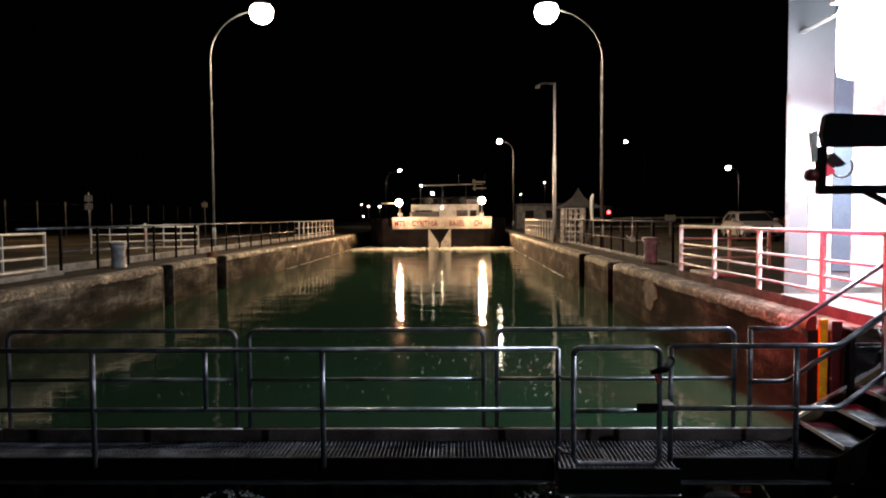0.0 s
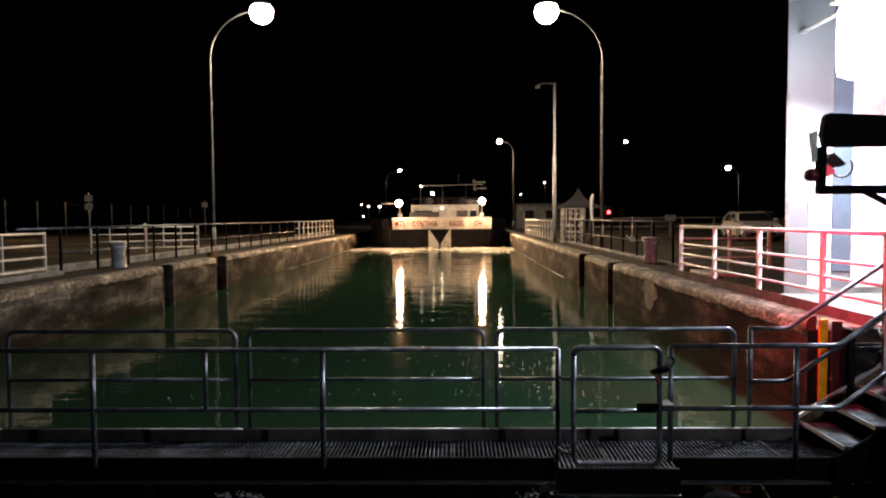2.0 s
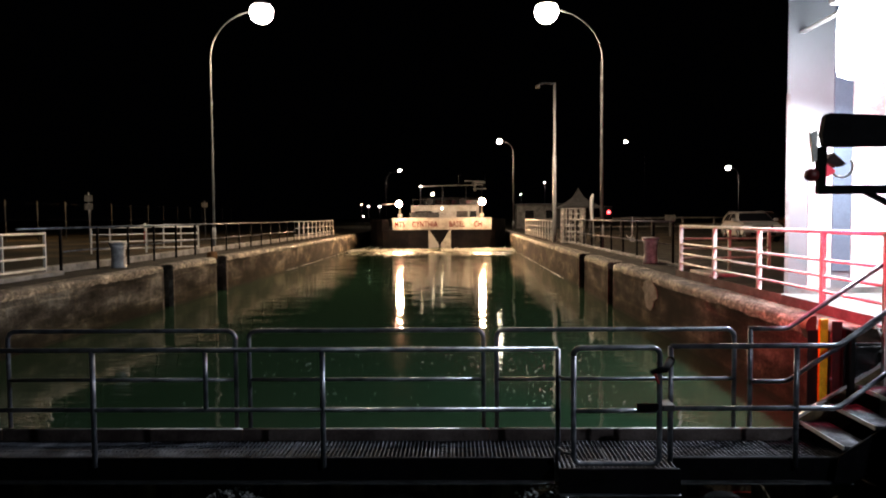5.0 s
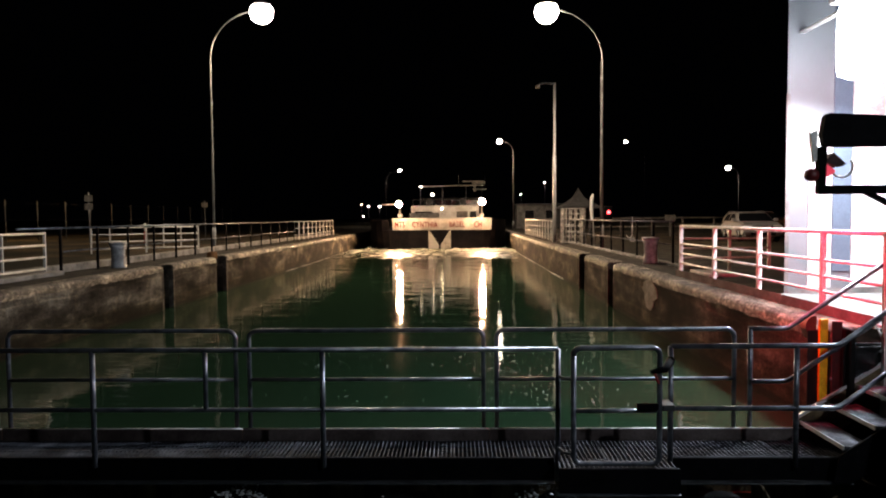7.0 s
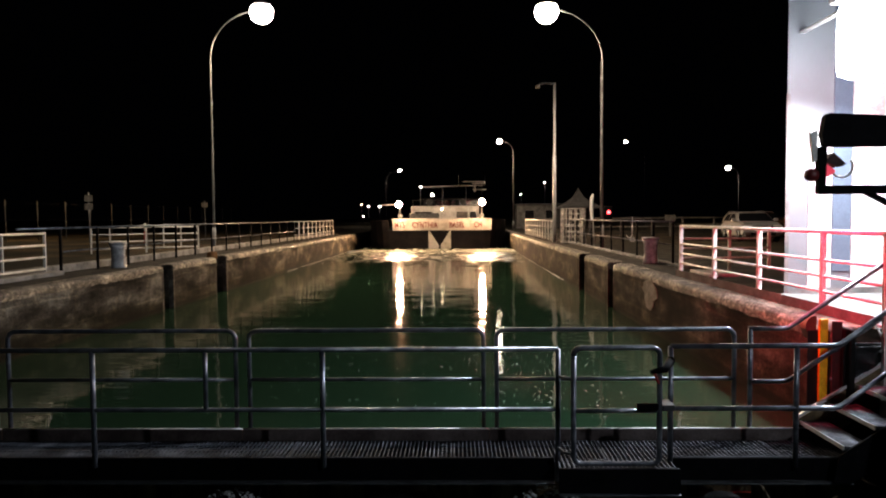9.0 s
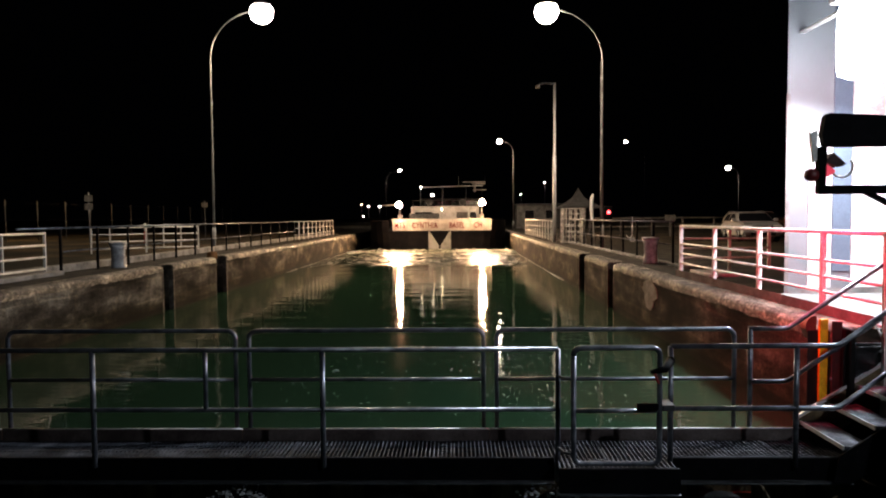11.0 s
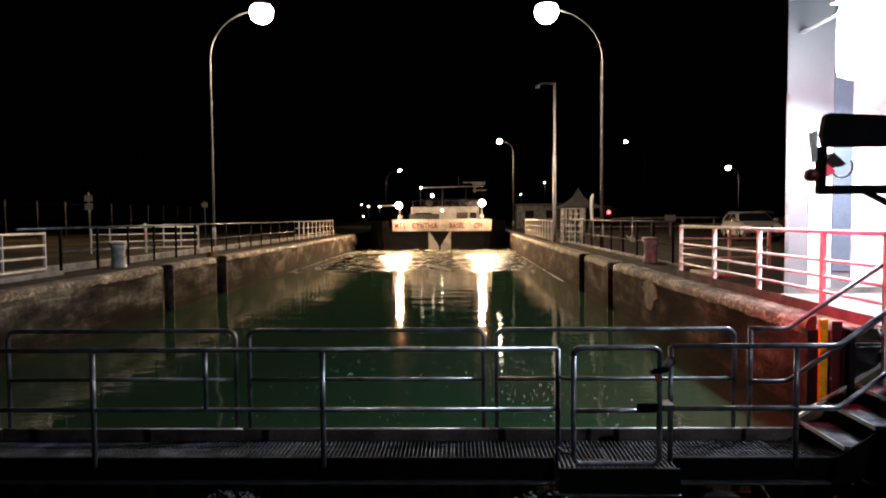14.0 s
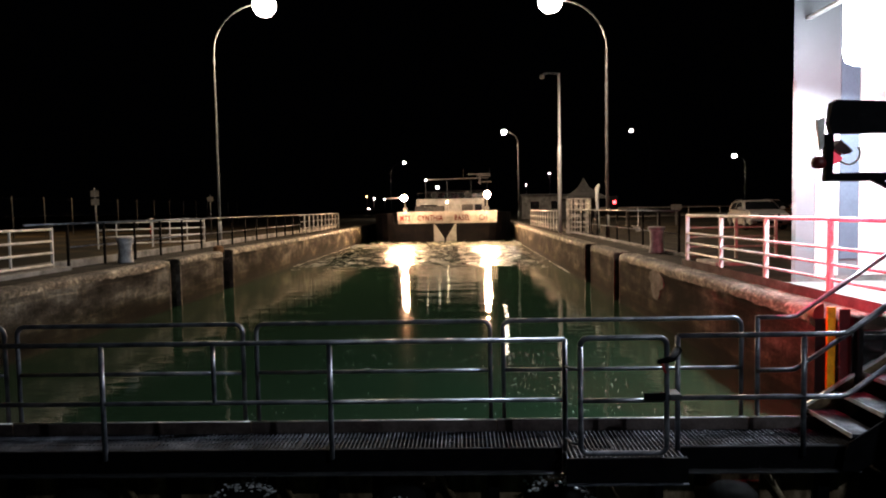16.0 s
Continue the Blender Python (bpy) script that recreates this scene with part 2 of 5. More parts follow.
M["mast"] = weathered("white_mast_paint", (0.74, 0.74, 0.74), (0.82, 0.82, 0.82), (0.88, 0.88, 0.88), 4, 0.38, 40, 0.12, (1, 1, 1), 0.35)
M["cast"] = weathered("grey_cast_paint", (0.22, 0.22, 0.23), (0.33, 0.33, 0.34), (0.44, 0.44, 0.45), 6, 0.5, 40, 0.25)
M["pole"] = weathered("pale_pole_paint", (0.15, 0.15, 0.15), (0.21, 0.21, 0.208), (0.27, 0.27, 0.266), 4, 0.6, 40, 0.12)
M["cabin_white"] = weathered("grubby_white_cage", (0.24, 0.23, 0.21), (0.38, 0.365, 0.34), (0.52, 0.50, 0.47), 7, 0.4, 40, 0.15)
M["cabin"] = weathered("cabin_sheet", (0.12, 0.115, 0.105), (0.18, 0.17, 0.16), (0.24, 0.23, 0.215), 2, 0.6, 30, 0.15)
M["lamp_warm"] = glow("lit_street_bowl", (1.0, 0.88, 0.68), 60.0)
M["lamp_sodium"] = glow("lit_sodium_bowl", SODIUM, 25.0)
M["lamp_cool"] = glow("lit_flood_glass", COOL, 42.0)
M["ship_flood"] = glow("lit_ship_floodlight", (1.0, 0.59, 0.31), 4800.0)
# unseen glow added to light the deck house from behind the floodlights
M["flood_spill"] = glow("added_spill_glow", (1.0, 0.68, 0.42), 900.0)
M["lamp_deck"] = glow("lit_deck_lamp", (1.0, 0.85, 0.65), 12.0)
M["casing_red"] = glow("dimly_lit_red_casing", (0.75, 0.05, 0.09), 0.75)
M["hood_brown"] = plain("dark_brown_hood", (0.05, 0.025, 0.025), 0.6)
M["lamp_red"] = glow("lit_red_signal", (1.0, 0.04, 0.05), 14.0)

# ---- mesh helpers ----


def finish(name, bm, material, parent=None, label="", smooth=False):
    me = bpy.data.meshes.new(name)
    if smooth:
        for f in bm.faces:
            f.smooth = True
    bm.to_mesh(me)
    bm.free()
    me.materials.append(material)
    ob = new(name, me)
    if parent is not None:
        ob.parent = parent
    if label:
        tagged(ob, label)
    return ob


def part(name, bm, material, parent, label="", smooth=False):
    return finish(name, bm, material, parent, label, smooth)


def thing(name, at, label, category, group="", rz=0.0, kind=""):
    ob = new(name)
    ob.empty_display_size = 0.1
    ob.matrix_world = pose(*at, 0, 0, rz)
    return tagged(ob, label, category, group, kind)


def add_box(bm, lo, hi, bevel=0.0):
    lo, hi = Vector(lo), Vector(hi)
    r = bmesh.ops.create_cube(bm, size=1.0, matrix=Matrix.Translation((lo + hi) / 2) @ Matrix.Diagonal((*(hi - lo), 1)))
    if bevel:
        edges = list({e for v in r["verts"] for e in v.link_edges})
        bmesh.ops.bevel(bm, geom=edges, offset=bevel, segments=2, affect="EDGES", profile=0.5)
    return bm


def box(lo, hi, bevel=0.0):
    return add_box(bmesh.new(), lo, hi, bevel)


def add_tube(bm, pts, radius, sides=10, cap=True):
    """A round tube along a line of points; radius may be one number or one for each point."""
    pts = [Vector(p) for p in pts]
    n = len(pts)
    radii = radius if isinstance(radius, (list, tuple)) else [radius] * n
    rings = []
    ref = None
    for i, p in enumerate(pts):
        d = (pts[min(i + 1, n - 1)] - pts[max(i - 1, 0)]).normalized()
        if ref is None:
            ref = Vector((0, 0, 1)) if abs(d.z) < 0.9 else Vector((1, 0, 0))
        a = d.cross(ref).normalized()
        if a.length < 0.5:
            a = d.orthogonal().normalized()
        b = a.cross(d).normalized()
        ref = b
        rings.append([bm.verts.new(p + radii[i] * (math.cos(2 * math.pi * k / sides) * a + math.sin(2 * math.pi * k / sides) * b)) for k in range(sides)])
    for r0, r1 in zip(rings, rings[1:]):
        for k in range(sides):
            f = bm.faces.new((r0[k], r0[(k + 1) % sides], r1[(k + 1) % sides], r1[k]))
            f.smooth = True
    if cap:
        bm.faces.new(rings[0][::-1])
        bm.faces.new(rings[-1])
    bmesh.ops.recalc_face_normals(bm, faces=bm.faces[:])
    return bm


def tube(pts, radius, sides=10):
    return add_tube(bmesh.new(), pts, radius, sides)


def arc(c, u, v, r, a0, a1, n=6):
    """Points on an arc in the plane of u and v round c."""
    c, u, v = Vector(c), Vector(u), Vector(v)
    return [c + r * (math.cos(a0 + (a1 - a0) * i / n) * u + math.sin(a0 + (a1 - a0) * i / n) * v) for i in range(n + 1)]


def lathe(profile, sides=24):
    """Turns (radius, height) pairs round the upright axis."""
    bm = bmesh.new()
    rings = [[bm.verts.new((r * math.cos(2 * math.pi * k / sides), r * math.sin(2 * math.pi * k / sides), z)) for k in range(sides)] for r, z in profile]
    for r0, r1 in zip(rings, rings[1:]):
        for k in range(sides):
            f = bm.faces.new((r0[k], r0[(k + 1) % sides], r1[(k + 1) % sides], r1[k]))
            f.smooth = True
    bm.faces.new(rings[0][::-1])
    bm.faces.new(rings[-1])
    return bm


def prism(outline, axis, lo, hi):
    """Extrudes an outline of pairs along an axis ('x', 'y' or 'z')."""
    bm = bmesh.new()
    def at(a, b, c):
        return {"x": (c, a, b), "y": (a, c, b), "z": (a, b, c)}[axis]
    r0 = [bm.verts.new(at(a, b, lo)) for a, b in outline]
    r1 = [bm.verts.new(at(a, b, hi)) for a, b in outline]
    n = len(outline)
    for k in range(n):
        bm.faces.new((r0[k], r0[(k + 1) % n], r1[(k + 1) % n], r1[k]))
    bm.faces.new(r0[::-1])
    bm.faces.new(r1)
    bmesh.ops.recalc_face_normals(bm, faces=bm.faces[:])
    return bm


def structure(name, bm, material, label, category):
    return tagged(finish(name, bm, material), label, category, kind="structure")


# ---- the lock chamber ----
XL, XR, YEND, BED = -7.861, 4.139, 54.0, -6.0
WATER = -1.09
SLOTS = [(18.4, 19.05), (22.5, 23.5)]


def ground_sheet():
    bm = bmesh.new()
    outer, hole = (-900, -300, 900, 1500), (XL - 1.0, -60, XR + 1.7, 420)
    xs, ys = [outer[0], hole[0], hole[2], outer[2]], [outer[1], hole[1], hole[3], outer[3]]
    v = [[bm.verts.new((x, y, -0.02)) for y in ys] for x in xs]
    for i in range(3):
        for j in range(3):
            if (i, j) != (1, 1):
                bm.faces.new((v[i][j], v[i + 1][j], v[i + 1][j + 1], v[i][j + 1]))
    return bm


structure("ground", ground_sheet(), M["ground"], "dark gravel and turf round the lock at night", "ground")


def lock_wall(name, x, side, y0, y1, label):
    """A run of chamber wall with a rounded coping edge; side is -1 or 1, the way from the water."""
    bm = bmesh.new()
    steps = max(2, int((y1 - y0) / 0.4))
    sect = [(0, BED), (0, -0.75), (0, -0.35), (0, -0.12), (0.025, -0.05), (0.09, -0.008), (0.17, -0.01)]
    rows = []
    for i in range(steps + 1):
        y = y0 + (y1 - y0) * i / steps
        row = []
        for a, z in sect:
            chip = 0.0
            if -0.2 < z < 0.0:
                chip = max(0.0, noise.noise((x, y * 1.7, z * 6)) - 0.15) * 0.09
            wob = 0.012 * noise.noise((x + 3, y * 0.8, z * 2))
            row.append(bm.verts.new((x + side * (a + chip + (wob if a < 0.5 and 0 < i < steps else 0)), y, z - chip * 0.7)))
        rows.append(row)
    for r0, r1 in zip(rows, rows[1:]):
        for k in range(len(sect) - 1):
            bm.faces.new((r0[k], r0[k + 1], r1[k + 1], r1[k]))
    for r in (rows[0], rows[-1]):
        back = [bm.verts.new((x + side * 1.05, r[0].co.y, z)) for z in (-0.36, BED)]
        bm.faces.new(r + back)
    bmesh.ops.recalc_face_normals(bm, faces=bm.faces[:])
    w = structure(name, bm, M["wall"], label, "wall")
    cap = bmesh.new()
    sect = [(-0.012, -0.16), (-0.010, -0.06), (0.02, -0.012), (0.10, 0.006), (0.20, 0.008), (0.34, 0.007), (0.425, 0.004), (0.43, -0.003)]
    steps = max(2, int((y1 - y0) / 0.10)) if y0 < 60 else 8
    rows = []
    for i in range(steps + 1):
        y = y0 + 0.004 + (y1 - y0 - 0.008) * i / steps
        row = []
        for a, z in sect:
            edge = 1.0 if a < 0.2 else 0.0
            chip = edge * max(0.0, noise.noise((x, y * 0.9, z * 3)) + 0.5 * noise.noise((x, y * 3.7, z * 7)) + 0.3 * noise.noise((x, y * 9.1, z * 15)) - 0.34) * 0.085
            low = 0.04 * noise.noise((x + 9, y * 0.7, 2.0)) + 0.03 * noise.noise((x + 9, y * 3.1, 5.0)) if z < -0.1 and a < 0 else 0.0
            row.append(cap.verts.new((x + side * (a + chip * (0.5 if z < -0.05 else 1.0)), y, z - chip * 0.5 + low)))
        rows.append(row)
    for r0, r1 in zip(rows, rows[1:]):
        for k in range(len(sect) - 1):
            cap.faces.new((r0[k], r0[k + 1], r1[k + 1], r1[k])).smooth = True
    for r in (rows[0], rows[-1]):
        cap.faces.new(r)
    bmesh.ops.recalc_face_normals(cap, faces=cap.faces[:])
    part("coping", cap, M["coping"], w, "worn pale concrete coping")
    return w


def slot_back(name, x, side, y0, y1):
    bm = box((min(x + side * 0.42, x + side * 1.05), y0, BED), (max(x + side * 0.42, x + side * 1.05), y1, -0.03))
    structure(name, bm, M["wall"], "dark recessed stop-log groove in the concrete lock wall", "wall")


for side, x, tag in ((-1, XL, "west"), (1, XR, "east")):
    runs = [(-14.0, SLOTS[0][0])] if side < 0 else [(-14.0, 6.60), (7.66, SLOTS[0][0])]
    runs += [(SLOTS[0][1], SLOTS[1][0]), (SLOTS[1][1], YEND)]
    for i, (a, b) in enumerate(runs):
        lock_wall(f"wall_{tag}_{i + 1}", x, side, a, b, "stained grey concrete lock wall with worn rounded coping")
    for i, (a, b) in enumerate(SLOTS):
        slot_back(f"wall_{tag}_groove_{i + 1}", x, side, a, b)
    lock_wall(f"wall_{tag}_approach", x + side * 0.45, side, YEND, 300.0, "dark concrete approach wall beyond the lock chamber")

structure("wall_east_recess", box((5.60, 6.5, BED), (5.9, 7.8, -0.01)), M["wall"], "concrete back wall of the stair recess", "wall")
structure("recess_floor", box((XR - 0.1, 6.6, -1.75), (5.6, 7.66, -1.45)), M["wall"], "dark concrete floor of the stair recess", "floor")
structure("lock_bed", box((XL - 2, -62, BED - 0.3), (XR + 2, 422, BED)), M["wall"], "concrete bed of the lock under dark water", "floor")
structure("wall_south", box((XL - 2, -14.6, BED), (XR + 2, -14.0, 0.0)), M["wall"], "concrete end wall behind the lock chamber", "wall")

for side, x, tag in ((-1, XL, "west"), (1, XR, "east")):
    for i, (a, b) in enumerate(SLOTS):
        for j, y in enumerate((a, b)):
            o = 1 if j else -1
            bm = box((x - 0.004 if side > 0 else x - 0.12, min(y, y - o * 0.012), BED), (x + 0.12 if side > 0 else x + 0.004, max(y, y - o * 0.012), -0.17))
            add_box(bm, (x - 0.010, min(y, y + o * 0.07), BED), (x + 0.010, max(y, y + o * 0.07), -0.18))
            structure(f"trim_{tag}_{i + 1}_{j + 1}", bm, M["worn_trim"], "worn steel corner strip on the edge of the wall groove", "trim")

def wall_patch():
    """A rounded patch of repair mortar, a finger's width proud of the wall."""
    rng = random.Random(8)
    ring = []
    for k in range(22):
        a = 2 * math.pi * k / 22
        wide = 0.62 if math.sin(a) > 0 else 0.36
        ring.append((14.95 + wide * math.cos(a) * rng.uniform(0.9, 1.08), -0.45 + 0.33 * math.sin(a) * rng.uniform(0.92, 1.06)))
    return prism(ring, "x", XR - 0.014, XR + 0.02)


structure("trim_repair_patch", wall_patch(), M["patch"], "pale mortar repair patch on the lock wall", "patch")

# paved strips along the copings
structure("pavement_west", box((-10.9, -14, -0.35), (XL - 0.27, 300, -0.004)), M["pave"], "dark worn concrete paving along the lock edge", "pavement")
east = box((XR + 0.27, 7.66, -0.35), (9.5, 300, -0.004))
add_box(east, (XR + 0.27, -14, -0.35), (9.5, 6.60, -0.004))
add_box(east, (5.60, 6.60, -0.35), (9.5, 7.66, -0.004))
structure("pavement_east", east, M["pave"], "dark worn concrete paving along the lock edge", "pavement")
structure("kerb_west", box((-9.75, -14, -0.02), (-9.5, 52.0, 0.17), 0.015), M["kerb"], "pale concrete kerb strip behind the railing", "kerb")
structure("kerb_east", box((5.35, 16.4, -0.02), (5.55, 50.0, 0.06), 0.015), M["kerb"], "pale concrete kerb strip behind the railing", "kerb")


def water_sheet():
    bm = bmesh.new()
    bmesh.ops.create_grid(bm, x_segments=70, y_segments=420, size=1.0, matrix=Matrix.Translation((-1.86, 31.3, 0)) @ Matrix.Diagonal((6.9, 23.62, 1, 1)))
    for v in bm.verts:
        v.co.z = 0.006 * noise.noise((v.co.x * 0.5, v.co.y * 0.35, 1.0)) + 0.003 * noise.noise((v.co.x * 1.6, v.co.y * 1.3, 7.0))
        run = max(0.0, min(1.0, (v.co.y - 24.0) / 14.0))
        v.co.z += run * (0.016 * noise.noise((v.co.x * 0.45, v.co.y * 1.1, 3.0)) + 0.008 * noise.noise((v.co.x * 1.1, v.co.y * 2.4, 9.0)))
    for f in bm.faces:
        f.smooth = True
    return bm


water = structure("water", water_sheet(), M["water"], "dark green rippled water in the lock chamber", "water")
far_water = structure("water_far", box((XL - 0.9, 54.9, -0.3), (XR + 0.9, 300.0, -0.012)), M["water"], "dark water behind the barge", "water")
low_water = structure("water_low", box((XL - 0.9, -14, -0.3), (XR + 0.9, 7.0, -0.012)), M["water"], "dark low water below the lock gate", "water")
low_water.location.z = -3.4

# ---- the gate walkway ----
GY, FY, DECK, SUNK = 6.776, 7.571, -1.14, -1.19


def hoop(x0, x1, y, z0, z1, r=0.024, corner=0.09):
    """An inverted U of tube with rounded shoulders."""
    pts = [Vector((x0, y, z0))]
    pts += arc((x0 + corner, y, z1 - corner), (1, 0, 0), (0, 0, 1), corner, math.pi, math.pi / 2)
    pts += arc((x1 - corner, y, z1 - corner), (1, 0, 0), (0, 0, 1), corner, math.pi / 2, 0)
    pts.append(Vector((x1, y, z0)))
    return tube(pts, r)


def walkway():
    w = thing("gate_walkway", (0, 0, 0), "dark steel walkway with open grating across the lock gate", "walkway")
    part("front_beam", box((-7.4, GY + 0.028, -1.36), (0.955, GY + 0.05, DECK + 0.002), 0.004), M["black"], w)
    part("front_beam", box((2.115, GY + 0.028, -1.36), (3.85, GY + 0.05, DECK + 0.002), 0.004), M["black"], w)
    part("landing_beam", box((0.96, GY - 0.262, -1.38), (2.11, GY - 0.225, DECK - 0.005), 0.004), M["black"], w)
    part("landing_flange", box((0.96, GY - 0.30, -1.394), (2.11, GY - 0.225, -1.382), 0.003), M["steel"], w)
    bm = bmesh.new()
    for i in range(25):
        x = 0.985 + i * 0.0455
        add_box(bm, (x - 0.006, GY - 0.222, DECK - 0.04), (x + 0.006, GY + 0.055, DECK - 0.01))
    add_box(bm, (0.96, GY - 0.224, DECK - 0.04), (2.11, GY - 0.218, DECK - 0.006))
    part("landing_grating", bm, M["grate"], w, "galvanised grating of the gate landing")
    for x0, x1 in ((-7.4, -5.07), (-5.06, -2.38), (-2.37, 0.345), (0.352, 3.08), (3.087, 4.1)):
        plate = part("rear_plate", box((x0, FY - 0.050, -1.62), (x1, FY - 0.038, -1.070), 0.002), M["toe_plate"], w, "dull brown-grey toe plate")
        # bright line along the plate drawn as a thin white tube
        part("edge_strip", tube([(x0, FY - 0.044, -1.062), (x1, FY - 0.044, -1.062)], 0.008, 6), M["mast"], plate, "thin pale line along the top edge")
    part("flange", box((-7.4, GY - 0.06, -1.374), (0.955, GY + 0.05, -1.362), 0.003), M["dark_steel"], w)
    part("flange", box((2.115, GY - 0.06, -1.374), (3.85, GY + 0.05, -1.362), 0.003), M["dark_steel"], w)
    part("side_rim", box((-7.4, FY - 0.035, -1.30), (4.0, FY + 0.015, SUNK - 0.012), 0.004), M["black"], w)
    for x0, x1 in ((-7.35, -5.2), (-5.19, -3.3), (-3.29, -1.75), (-1.74, -0.06), (-0.05, 1.5), (1.51, 3.27), (3.28, 3.95)):
        bm = bmesh.new()
        n = int((x1 - x0) / 0.043)
        for i in range(n):
            x = x0 + 0.014 + (x1 - x0 - 0.03) * i / (n - 1)
            add_box(bm, (x - 0.006, GY + 0.065, SUNK - 0.03), (x + 0.006, FY - 0.07, SUNK))
        for k in range(5):
            y = GY + 0.08 + k * 0.165
            add_box(bm, (x0 + 0.01, y - 0.003, SUNK - 0.02), (x1 - 0.01, y + 0.003, SUNK - 0.004))
        for a in (x0 + 0.003, x1 - 0.006):
            add_box(bm, (a - 0.003, GY + 0.06, SUNK - 0.032), (a + 0.004, FY - 0.06, SUNK + 0.003))
        for a, c in ((x0, min(x1, 0.95)), (max(x0, 2.12), x1)):
            if c > a:
                add_box(bm, (a + 0.005, GY + 0.052, SUNK - 0.034), (c - 0.005, GY + 0.060, DECK + 0.006))
        part("grating", bm, M["grate"], w, "galvanised open bar grating")
    for k in range(9):
        x = -6.6 + k * 1.29
        part("cross_bearer", box((x - 0.04, GY + 0.055, -1.36), (x + 0.04, FY - 0.04, -1.225)), M["black"], w)
    return w


walkway()


def near_railing():
    w = thing("railing", (0, 0, 0), "grey galvanised tube railing on the near side of the gate walkway", "railing")
    z1, zm = -0.042, -0.64
    part("top_rail", tube([(-7.4, GY, z1), (0.985, GY, z1)], 0.024), M["steel"], w)
    part("mid_rail", tube([(-7.4, GY, zm), (0.985, GY, zm)], 0.022), M["steel"], w)
    for x in (-5.95, -3.63, -1.335, 0.985):
        part("post", tube([(x, GY, -1.36 if x > 0 else -1.22), (x, GY, z1)], 0.026), M["steel"], w)
    part("strut", tube([(-2.50, GY, zm), (-2.50, GY, z1)], 0.022), M["steel"], w)
    return w


near_railing()


def walkway_gate():
    w = thing("walkway_gate", (0, 0, 0), "small grey tube gate with latch in the walkway railing", "gate")
    G = GY - 0.2
    x0, x1, z0, z1, c = 1.105, 1.92, -1.112, 0.005, 0.075
    pts = arc((x0 + c, G, z1 - c), (1, 0, 0), (0, 0, 1), c, math.pi, math.pi / 2) + arc((x1 - c, G, z1 - c), (1, 0, 0), (0, 0, 1), c, math.pi / 2, 0)
    pts += arc((x1 - c, G, z0 + c), (1, 0, 0), (0, 0, 1), c, 0, -math.pi / 2) + arc((x0 + c, G, z0 + c), (1, 0, 0), (0, 0, 1), c, -math.pi / 2, -math.pi)
    pts.append(pts[0])
    part("frame", tube(pts, 0.026), M["steel"], w)
    part("mid_rail", tube([(x0, G, -0.60), (x1, G, -0.60)], 0.022), M["steel"], w)
    for z in (-0.30, -1.02):
        part("hinge", tube([(0.985, G + 0.19, z), (1.02, G + 0.05, z), (1.10, G, z)], 0.014, 8), M["dark_steel"], w)
    la = part("latch", box((1.70, G - 0.05, -0.59), (1.90, G - 0.012, -0.52), 0.008), M["black"], w)
    part("keeper", box((1.945, G - 0.03, -0.60), (2.06, G + 0.19, -0.54), 0.006), M["dark_steel"], w)
    part("lever", tube([(2.07, G + 0.15, -0.15), (1.96, G - 0.03, -0.195), (1.82, G - 0.05, -0.22)], [0.045, 0.035, 0.022]), M["black"], w)
    part("strap", tube([(1.86, G - 0.05, -0.22), (1.88, G - 0.05, -0.29), (1.90, G - 0.045, -0.33)], 0.012, 6), M["red"], w, "frayed red strap")
    return w


walkway_gate()


def stair_railing(name, y, x0, bend, z1, zm, slope, xe, label, posts):
    w = thing(name, (0, 0, 0), label, "railing")
    for z, nm in ((z1, "handrail"), (zm, "mid_rail")):
        pts = [(x0, y, z), (bend - 0.06, y, z), (bend, y, z + 0.012), (bend + 0.06, y, z + 0.05), (xe, y, z + 0.012 + (xe - bend) * slope)]
        part(nm, tube(pts, 0.025), M["steel"], w)
    for x, za, zb in posts:
        part("post", tube([(x, y, za), (x, y, zb)], 0.026), M["steel"], w)
    return w


stair_railing("railing", GY, 2.085, 3.72, -0.02, -0.635, 0.73, 4.75, "grey tube railing beside the short steel stair",
              [(2.085, -1.36, -0.02), (3.305, -1.22, -0.02), (4.75, 0.0, 0.75)])
stair_railing("railing", FY, 3.17, 3.60, 0.02, -0.56, 0.68, 4.85, "grey tube railing on the far side of the steel stair",
              [(3.19, -1.10, 0.02), (4.85, 0.0, 0.87)])

for x0, x1 in ((-7.6, -5.14), (-4.995, -2.45), (-2.30, 0.285), (0.43, 3.015)):
    w = thing("railing", (0, 0, 0), "grey tube railing panel with rounded corners over the lock water", "railing", "rear walkway railings")
    part("frame", hoop(x0, x1, FY, -1.07, 0.02), M["steel"], w)
    part("mid_rail", tube([(x0, FY, -0.525), (x1, FY, -0.525)], 0.021), M["steel"], w)


